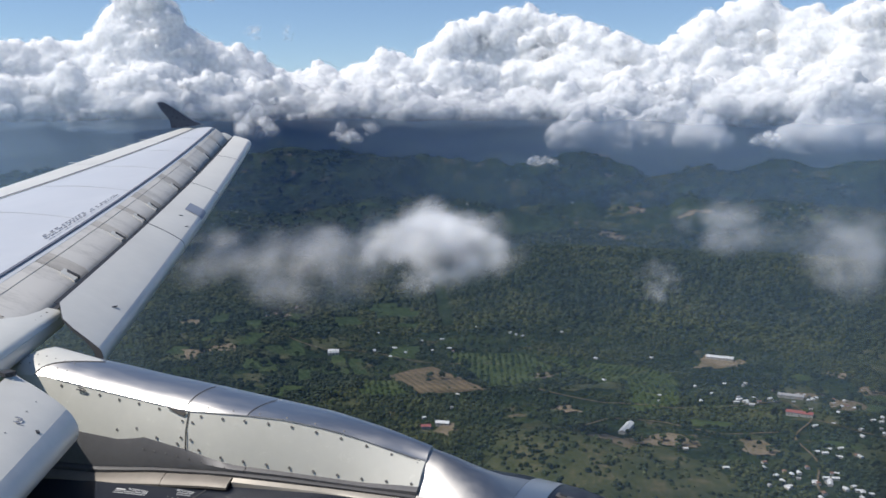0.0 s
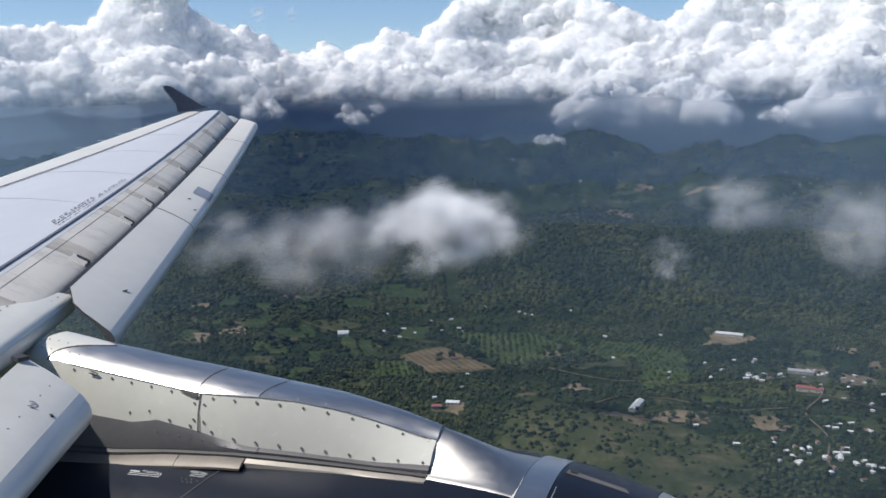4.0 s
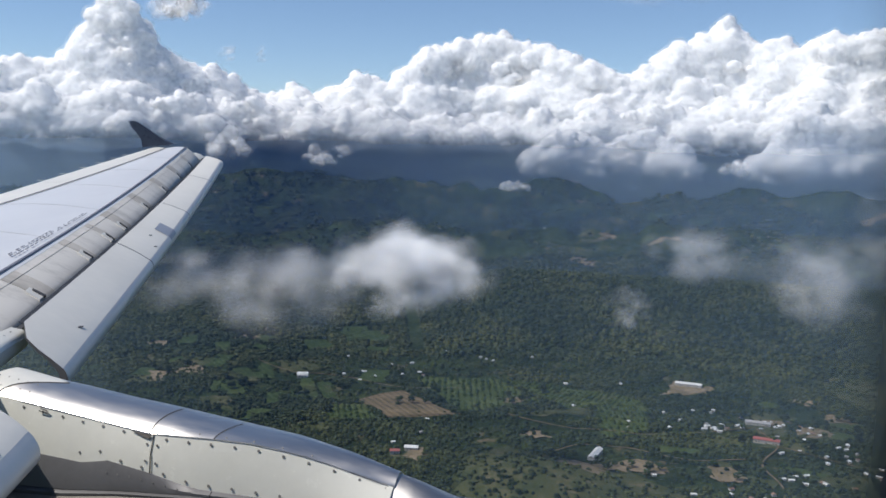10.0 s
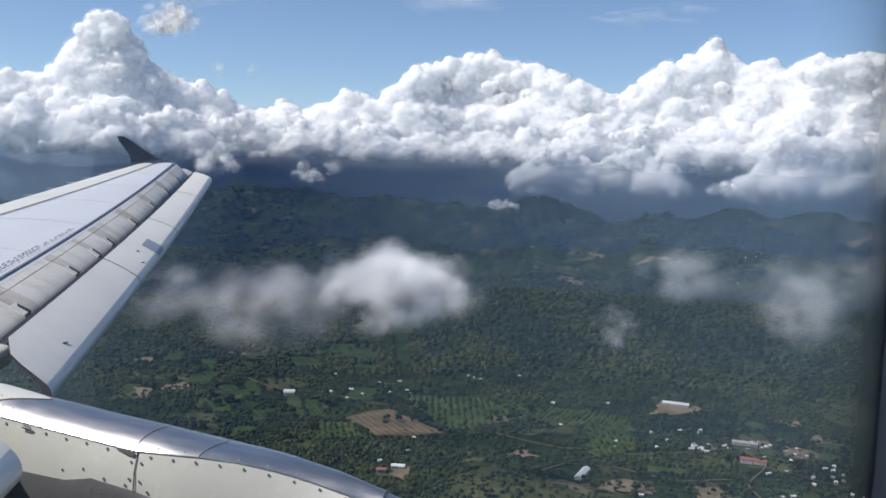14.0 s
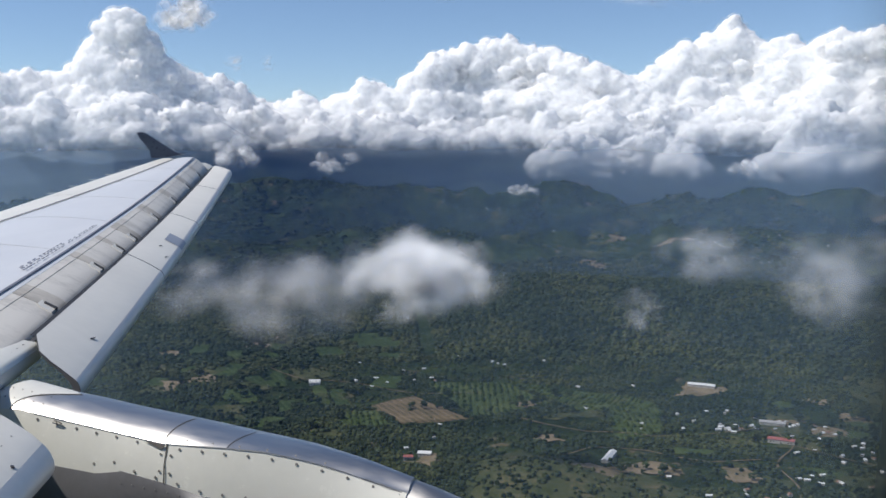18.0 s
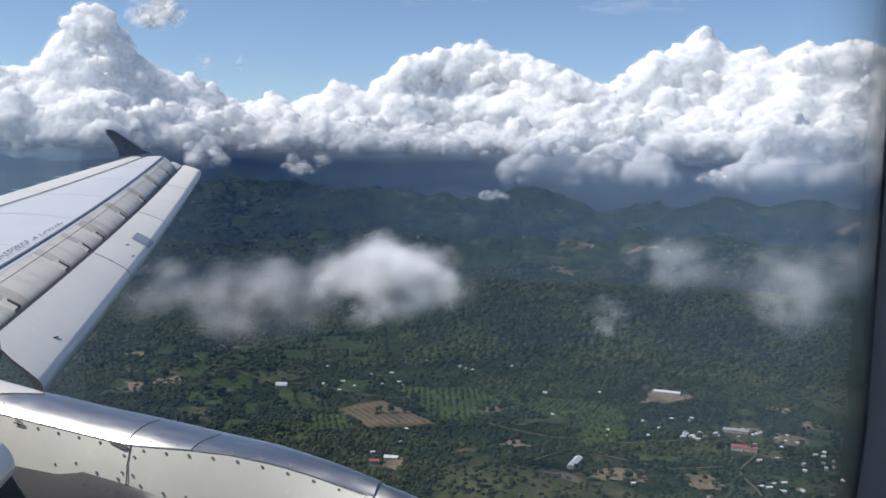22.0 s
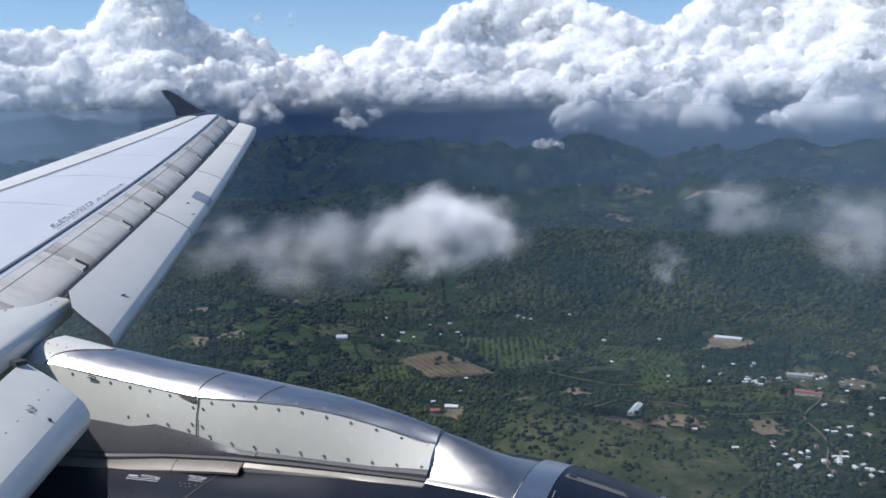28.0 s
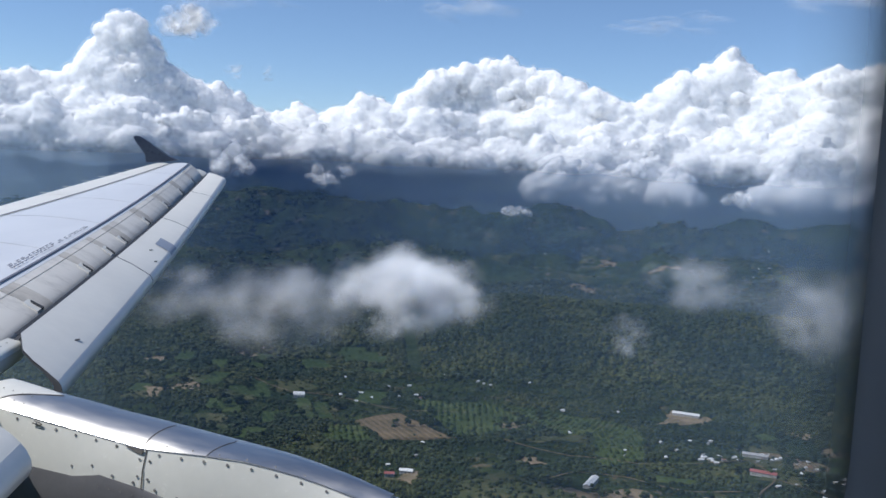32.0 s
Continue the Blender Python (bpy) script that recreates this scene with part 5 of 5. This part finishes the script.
# rings of sheets stand for the hazy air, tinted by distance
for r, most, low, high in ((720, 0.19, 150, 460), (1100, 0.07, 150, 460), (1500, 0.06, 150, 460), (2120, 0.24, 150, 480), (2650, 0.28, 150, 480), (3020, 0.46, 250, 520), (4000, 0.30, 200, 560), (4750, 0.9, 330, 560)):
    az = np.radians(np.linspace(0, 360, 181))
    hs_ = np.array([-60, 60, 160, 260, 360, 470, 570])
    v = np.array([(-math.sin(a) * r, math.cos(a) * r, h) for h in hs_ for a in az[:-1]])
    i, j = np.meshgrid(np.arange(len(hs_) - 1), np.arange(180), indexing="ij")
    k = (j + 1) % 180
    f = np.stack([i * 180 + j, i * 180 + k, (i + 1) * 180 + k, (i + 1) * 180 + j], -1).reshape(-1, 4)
    ob = new("haze", array_mesh("haze", v, f, haze_sheet_material("painted_haze_sheet", (0.12, 0.20, 0.32) if 2000 < r < 3000 else (0.225, 0.31, 0.435) if r > 2000 else (0.14, 0.208, 0.285), most, low, high)))
    tagged(ob, "translucent sheet with bluish distance haze put into its colour", "haze", kind="structure")


# ---- clouds ----
def cloud_material(foot):
    """White cloud with fine billows, that dissolves raggedly at its foot."""
    m = bpy.data.materials.new("white_cumulus")
    m.use_nodes = True
    nt = m.node_tree
    b, out = nt.nodes["Principled BSDF"], nt.nodes["Material Output"]
    b.inputs["Base Color"].default_value = (0.975, 0.972, 0.968, 1)
    b.inputs["Roughness"].default_value = 1.0
    b.inputs["Specular IOR Level"].default_value = 0.0
    b.inputs["Subsurface Weight"].default_value = 1.0
    b.inputs["Subsurface Radius"].default_value = (1.0, 1.0, 1.0)
    b.inputs["Subsurface Scale"].default_value = 150.0
    geo, sep = nt.nodes.new("ShaderNodeNewGeometry"), nt.nodes.new("ShaderNodeSeparateXYZ")
    p = geo.outputs["Position"]
    bump = nt.nodes.new("ShaderNodeBump")
    bump.inputs["Strength"].default_value, bump.inputs["Distance"].default_value = 0.6, 14.0
    nt.links.new(math_node(nt, "ADD", noise_tex(nt, p, 0.028, 6, 0.6), math_node(nt, "MULTIPLY", noise_tex(nt, p, 0.09, 4, 0.6), 0.35)), bump.inputs["Height"])
    nt.links.new(bump.outputs[0], b.inputs["Normal"])
    nt.links.new(p, sep.inputs[0])
    mr = nt.nodes.new("ShaderNodeMapRange")
    mr.interpolation_type = "SMOOTHSTEP"
    for k, v in (("From Min", foot - 20), ("From Max", foot + 75), ("To Min", 0.0), ("To Max", 1.0)):
        mr.inputs[k].default_value = v
    nt.links.new(math_node(nt, "ADD", sep.outputs["Z"], math_node(nt, "MULTIPLY", math_node(nt, "SUBTRACT", noise_tex(nt, p, 0.012, 5, 0.6), 0.5), 150.0)), mr.inputs["Value"])
    clear, mix = nt.nodes.new("ShaderNodeBsdfTransparent"), nt.nodes.new("ShaderNodeMixShader")
    nt.links.new(mr.outputs[0], mix.inputs[0])
    nt.links.new(clear.outputs[0], mix.inputs[1])
    nt.links.new(b.outputs[0], mix.inputs[2])
    nt.links.new(mix.outputs[0], out.inputs["Surface"])
    return m


def rim_material():
    m = bpy.data.materials.new("ragged_vapour_rim")
    m.use_nodes = True
    nt = m.node_tree
    nt.nodes.clear()
    out, mix, lit = nt.nodes.new("ShaderNodeOutputMaterial"), nt.nodes.new("ShaderNodeMixShader"), nt.nodes.new("ShaderNodeMixShader")
    clear, d, t = nt.nodes.new("ShaderNodeBsdfTransparent"), nt.nodes.new("ShaderNodeBsdfDiffuse"), nt.nodes.new("ShaderNodeBsdfTranslucent")
    for s in (d, t):
        s.inputs["Color"].default_value = (0.95, 0.95, 0.96, 1)
    lit.inputs[0].default_value = 0.3
    nt.links.new(d.outputs[0], lit.inputs[1])
    nt.links.new(t.outputs[0], lit.inputs[2])
    geo = nt.nodes.new("ShaderNodeNewGeometry")
    n = noise_tex(nt, geo.outputs["Position"], 0.03, 4, 0.6)
    mr = nt.nodes.new("ShaderNodeMapRange")
    mr.interpolation_type = "SMOOTHSTEP"
    for k, v in (("From Min", 0.40), ("From Max", 0.75), ("To Min", 0.0), ("To Max", 0.24)):
        mr.inputs[k].default_value = v
    nt.links.new(n, mr.inputs["Value"])
    nt.links.new(mr.outputs[0], mix.inputs[0])
    nt.links.new(clear.outputs[0], mix.inputs[1])
    nt.links.new(lit.outputs[0], mix.inputs[2])
    nt.links.new(mix.outputs[0], out.inputs["Surface"])
    return m


M["rim"] = rim_material()


def puff_shape(seed, level):
    """A ball of vapour with billows on it."""
    bm = bmesh.new()
    bmesh.ops.create_icosphere(bm, subdivisions=level, radius=1.0)
    off = Vector((seed * 7.3, seed * 3.1, seed * 5.7))
    for v in bm.verts:
        p = v.co.copy()
        g = 0.0
        for o, amp in ((1.6, 0.30), (3.4, 0.17), (7.0, 0.085)):
            g += amp * (0.55 - abs(noise.noise(p * o + off)) * 1.7)
        v.co = p * (1 + g)
    vs = np.array([v.co[:] for v in bm.verts])
    bm.verts.index_update()
    fs = np.array([[v.index for v in f.verts] for f in bm.faces])
    bm.free()
    return vs, fs


BILLOW = bpy.data.textures.new("billow", "CLOUDS")
BILLOW.noise_scale, BILLOW.noise_depth = 64.0, 2
CURL = bpy.data.textures.new("curl", "CLOUDS")
CURL.noise_scale, CURL.noise_depth = 14.0, 2
PUFFS = [puff_shape(i, 3) for i in range(6)]
SMALL = [puff_shape(20 + i, 2) for i in range(6)]


def cumulus(dist, profile, base, count, size, label, seed, deep=260, grain=7.0):
    """A heap of billows that fills the outline from its base up to its tops; profile: bearing and height in degrees."""
    r = random.Random(seed)
    az = [p[0] for p in profile]
    el = [p[1] for p in profile]
    lo, hi = min(az), max(az)
    order = np.argsort(az)
    az_s, el_s = np.array(az)[order], np.array(el)[order]
    vs, fs, n = [], [], 0

    def top_at(a):
        """Height of the outline, broken up by turrets."""
        t = float(np.interp(a, az_s, el_s))
        return t + 0.45 * size * noise.noise(Vector((a * 0.8, seed * 3.1, 0))) + 0.55 * size * max(0.0, noise.noise(Vector((a * 2.1, seed * 7.7, 4)))) - 0.1 * size

    def add(a, e, rad, d, shapes):
        nonlocal n
        d += 70 * math.sin(a * 0.45 + seed)
        v, f = r.choice(shapes)
        rot = np.array(Euler((r.uniform(0, 6), r.uniform(0, 6), r.uniform(0, 6))).to_matrix())
        w = v @ rot.T * (rad * math.radians(1) * d) * np.array((1.15, 1.0, 0.92))
        c = np.array((-math.sin(math.radians(a)) * d, math.cos(math.radians(a)) * d, EYE + d * math.tan(math.radians(e))))
        vs.append(w + c)
        fs.append(f + n)
        n += len(v)

    # a closed core, then billows over it
    for a in np.arange(lo + 0.3 * size, hi - 0.3 * size, 0.55 * size):
        top = top_at(a)
        for e in np.arange(base + 0.6 * size, top - 0.75 * size, 0.55 * size):
            add(a + r.uniform(-0.2, 0.2) * size, e, 0.72 * size, dist + 20 + deep * ((e - base) / max(top - base, 0.1) - 0.5), PUFFS)
    for i in range(count):
        a = r.uniform(lo, hi)
        top = top_at(a)
        u = r.random() ** 0.8
        rad = size * (0.4 + 0.95 * r.random() ** 1.8) * (1.15 - 0.45 * u)
        e = base + rad * 0.5 + max(0.0, top - base - 1.5 * rad) * u
        add(a, e, rad, dist + deep * (u - 0.5) + r.uniform(-60, 60), PUFFS)
    for i in range(int(count * 7)):
        a = r.uniform(lo, hi)
        top = top_at(a)
        rad = size * (0.08 + 0.34 * r.random() ** 2)
        e = top - rad * r.uniform(0.6, 3.2) if r.random() < 0.5 else base + (top - base) * r.random()
        add(a, e, rad, dist + deep * ((e - base) / max(top - base, 0.1) - 0.72) + r.uniform(-50, 40), SMALL)
    me = array_mesh("cumulus_cloud", np.concatenate(vs), np.concatenate(fs), cloud_material(EYE + dist * math.tan(math.radians(base))))
    ob = tagged(new("cumulus_cloud", me), label, "cloud", "cumulus bank")
    shell = hang("vapour_edge", me.copy(), ob, "ragged translucent rim of the cloud")
    shell.data.materials[0] = M["rim"]
    for o, voxel, swell in ((ob, grain, 0.0), (shell, grain * 1.4, grain * 1.57)):
        merge = o.modifiers.new("merge", "REMESH")
        merge.mode, merge.voxel_size, merge.use_smooth_shade = "VOXEL", voxel, True
        soft = o.modifiers.new("soft", "SMOOTH")
        soft.factor, soft.iterations = 0.5, 1
        rough = o.modifiers.new("billow", "DISPLACE")
        rough.texture, rough.strength, rough.mid_level, rough.texture_coords = BILLOW, 2.86 * grain, 0.5 - swell / (2.86 * grain), "GLOBAL"
        fine = o.modifiers.new("curl", "DISPLACE")
        fine.texture, fine.strength, fine.mid_level, fine.texture_coords = CURL, 1.43 * grain, 0.5, "GLOBAL"
    return ob


# the bank along the horizon, from the tower beyond the wing to the heaps ahead
cumulus(4400, [(50, 4.4), (46, 4.6), (44.5, 4.8), (42.7, 4.9), (41, 4.9), (40.3, 6.0), (39.6, 7.1), (38.8, 8.1), (37.9, 8.7), (37.1, 8.4), (36.5, 7.3), (36, 6.3), (35.3, 5.6), (34.4, 5.3), (33.2, 4.9), (32, 4.7), (30.6, 3.8), (29.4, 3.3), (28.4, 3.4),
               (27.4, 3.9), (26.3, 3.2), (25.1, 4.1), (24.4, 3.5), (23.8, 4.9), (23, 4.2), (21.8, 4.4), (20.7, 4.8), (20, 6.2), (18.6, 6.4), (17.4, 6.8), (16, 7.0), (14.8, 7.3), (13.2, 6.9), (11.8, 6.6), (10.6, 6.0), (9.2, 5.7), (7.9, 5.0), (6.5, 5.1),
               (5.6, 5.3), (4.8, 6.4), (3.4, 6.9), (2.2, 7.5), (1.35, 8.1), (0.6, 7.2), (-0.6, 6.7), (-1.8, 6.6), (-2.6, 6.2), (-3.4, 7.0), (-5, 7.1), (-6.5, 7.4), (-7.8, 7.0), (-9, 6.4), (-14, 5.6), (-18, 5.0)], 0.2, 850, 1.05, "long bank of towering brilliant white cumulus", 1)


# ---- soft near clouds: sheets of vapour that cross one another ----
def vapour_material(name, most, scale, through_it=0.5):
    m = bpy.data.materials.new(name)
    m.use_nodes = True
    nt = m.node_tree
    nt.nodes.clear()
    out, mix = nt.nodes.new("ShaderNodeOutputMaterial"), nt.nodes.new("ShaderNodeMixShader")
    clear, lit = nt.nodes.new("ShaderNodeBsdfTransparent"), nt.nodes.new("ShaderNodeMixShader")
    d, t = nt.nodes.new("ShaderNodeBsdfDiffuse"), even_scatter(nt, (0.80, 0.81, 0.83))
    d.inputs["Color"].default_value = (0.95, 0.955, 0.965, 1)
    lit.inputs[0].default_value = through_it
    nt.links.new(d.outputs[0], lit.inputs[1])
    nt.links.new(t.outputs[0], lit.inputs[2])
    uv, sep = nt.nodes.new("ShaderNodeUVMap"), nt.nodes.new("ShaderNodeSeparateXYZ")
    uv.uv_map = "edge"
    nt.links.new(uv.outputs[0], sep.inputs[0])
    geo = nt.nodes.new("ShaderNodeNewGeometry")
    n = noise_tex(nt, geo.outputs["Position"], scale, 8, 0.62)
    f = math_node(nt, "ADD", sep.outputs[0], math_node(nt, "MULTIPLY", math_node(nt, "SUBTRACT", n, 0.5), 2.4))
    mr = nt.nodes.new("ShaderNodeMapRange")
    mr.interpolation_type = "SMOOTHSTEP"
    for k, v in (("From Min", 0.2), ("From Max", 1.3), ("To Min", 0.0), ("To Max", most)):
        mr.inputs[k].default_value = v
    nt.links.new(f, mr.inputs["Value"])
    fade = math_node(nt, "MULTIPLY", mr.outputs[0], math_node(nt, "MINIMUM", math_node(nt, "MULTIPLY", sep.outputs[0], 4.0), 1.0))
    nt.links.new(fade, mix.inputs[0])
    nt.links.new(clear.outputs[0], mix.inputs[1])
    nt.links.new(lit.outputs[0], mix.inputs[2])
    nt.links.new(mix.outputs[0], out.inputs["Surface"])
    return m


def vapour(bear, el, dist, wide, high, puffs, most, label, seed, scale, group="drifting low clouds", through_it=0.5, tilt=(-28, 28)):
    """Many small curved veils heaped into a cloud; 'edge' runs from 1 in the middle of a veil to 0 at its rim."""
    r = random.Random(seed)
    c = Vector((-math.sin(radians(bear)) * dist, math.cos(radians(bear)) * dist, EYE + dist * math.tan(radians(el))))
    heading = Matrix.Rotation(radians(bear), 3, "Z")
    verts, faces, edge = [], [], []
    N = 8
    for s in range(puffs):
        u0 = max(-1.0, min(1.0, r.gauss(0, 0.45)))
        dome = math.sqrt(1 - 0.8 * u0 * u0)
        w = wide * r.uniform(0.22, 0.52) * (0.6 + 0.4 * dome)
        h = min(w, high * 0.9) * r.uniform(0.65, 1.0)
        o = heading @ Vector((u0 * wide * 0.8, r.gauss(0, 0.22) * wide, high * (r.uniform(-0.55, 0.75) * dome)))
        turn = Matrix.Rotation(radians(bear + r.uniform(-42, 42)), 3, "Z") @ Matrix.Rotation(radians(r.uniform(*tilt)), 3, "X")
        b0, ph = len(verts), r.uniform(0, 6)
        for i in range(N + 1):
            for j in range(N + 1):
                u, v = 2 * i / N - 1, 2 * j / N - 1
                p = Vector((u * w, w * 0.15 * math.sin(2.4 * u + ph) * math.cos(2 * v + ph) + 0.25 * w * (u * u + v * v), v * h))
                verts.append(c + o + turn @ p)
                edge.append(max(0.0, 1 - u * u - v * v))
        for i in range(N):
            for j in range(N):
                a = b0 + i * (N + 1) + j
                faces.append((a, a + 1, a + N + 2, a + N + 1))
    me = array_mesh("cloud", np.array([v[:] for v in verts]), np.array(faces), vapour_material("soft_vapour", most, scale, through_it))
    layer = me.uv_layers.new(name="edge")
    data = np.zeros((len(me.loops), 2), np.float32)
    data[:, 0] = np.array(edge)[np.array(faces).ravel()]
    layer.data.foreach_set("uv", data.ravel())
    ob = new("cloud", me)
    return tagged(ob, label, "cloud", group)


# low clouds beside and below the aircraft
vapour(20.2, -7.5, 880, 82, 36, 120, 0.17, "soft white cloud drifting below the aircraft", 1, 0.02, tilt=(-60, -5))
vapour(21.5, -9.6, 860, 34, 20, 30, 0.10, "thin grey tail under the soft white cloud", 12, 0.022, tilt=(-50, 0))
vapour(28.6, -8.9, 860, 92, 40, 80, 0.055, "thin grey wisp of cloud", 2, 0.02)
vapour(34.5, -8.0, 900, 60, 34, 50, 0.05, "thin grey wisp of cloud", 13, 0.02)
vapour(-4.2, -7.4, 850, 70, 50, 70, 0.045, "ragged grey cloud above the village", 4, 0.02, tilt=(-55, 0))
vapour(2.5, -6.0, 950, 58, 32, 50, 0.06, "ragged translucent wisp of cloud", 9, 0.024)
vapour(6.3, -9.6, 900, 30, 28, 36, 0.07, "ragged translucent wisp of cloud", 19, 0.026)
vapour(-9.0, -4.6, 900, 60, 60, 40, 0.08, "ragged grey cloud beyond the village", 5, 0.02)
vapour(13.6, -2.1, 2850, 60, 24, 18, 0.45, "small soft cumulus over the hills", 17, 0.02, tilt=(-50, -15))
vapour(25.4, -0.4, 2850, 84, 44, 18, 0.45, "small soft cumulus over the hills", 7, 0.018, tilt=(-50, -15))
vapour(31.7, 0.2, 2750, 92, 52, 20, 0.5, "small soft cumulus behind the wing tip", 6, 0.018, tilt=(-50, -15))
vapour(0.2, -0.6, 2850, 70, 40, 14, 0.36, "small soft cumulus over the hills", 18, 0.018, tilt=(-50, -15))
# white shreds beside the tower and streaks high above
vapour(34.3, 8.3, 3000, 96, 66, 56, 0.34, "small white cloud beside the tower", 8, 0.009, "shreds of cloud", 0.6, (-35, 5))
vapour(31.5, 5.6, 3200, 44, 34, 30, 0.16, "shred of white cloud beside the tower", 61, 0.02, "shreds of cloud", 0.3, (-60, -10))
vapour(29.6, 5.6, 3200, 30, 40, 24, 0.12, "shred of white cloud beside the tower", 62, 0.02, "shreds of cloud", 0.3, (-60, -10))
for bear, el, seed in ((33, 9.8, 71), (18, 10.4, 72), (6, 9.6, 73), (-5, 10.6, 74)):
    vapour(bear, el, 4640, 420, 42, 16, 0.09, "faint streak of high cloud", seed, 0.005, "high cloud streaks", 0.4, (-60, -10))
# lower heaps in front of the bank
cumulus(3360, [(13.0, 0.2), (12, 1.0), (10.6, 1.5), (9.2, 1.3), (8.2, 0.7), (7.0, 1.4), (5.6, 1.7), (4.2, 1.2), (3.0, 0.0)], -1.5, 60, 0.75, "bright cumulus heap below the bank", 11, 110, 6.0)
cumulus(3380, [(-1.0, 0.2), (-1.8, 1.7), (-3.0, 2.7), (-4.5, 2.4), (-6.2, 2.9), (-8, 2.4), (-11, 2.6), (-15, 2.0)], -1.5, 80, 0.9, "bright cumulus heap below the bank", 12, 120, 6.0)
cumulus(3850, [(50, 2.9), (47, 3.2), (44.5, 2.6), (42.5, 3.5), (40.5, 2.7), (38.2, 3.3), (36, 2.6), (34, 3.3), (32, 2.6), (30, 3.2), (28, 2.3), (26, 2.9), (24, 2.2), (22.5, 2.7), (20.5, 1.7), (18.5, 2.4), (16.8, 1.9), (15.2, 2.6), (13.5, 2.2),
               (12.4, 2.9), (11, 2.0), (9, 3.0), (7, 2.4), (5, 3.4), (3, 2.8), (1, 3.6), (-1, 3.0), (-4, 3.6)], 0.1, 330, 0.85, "grey-white cumulus tier before the bank", 13, 130)
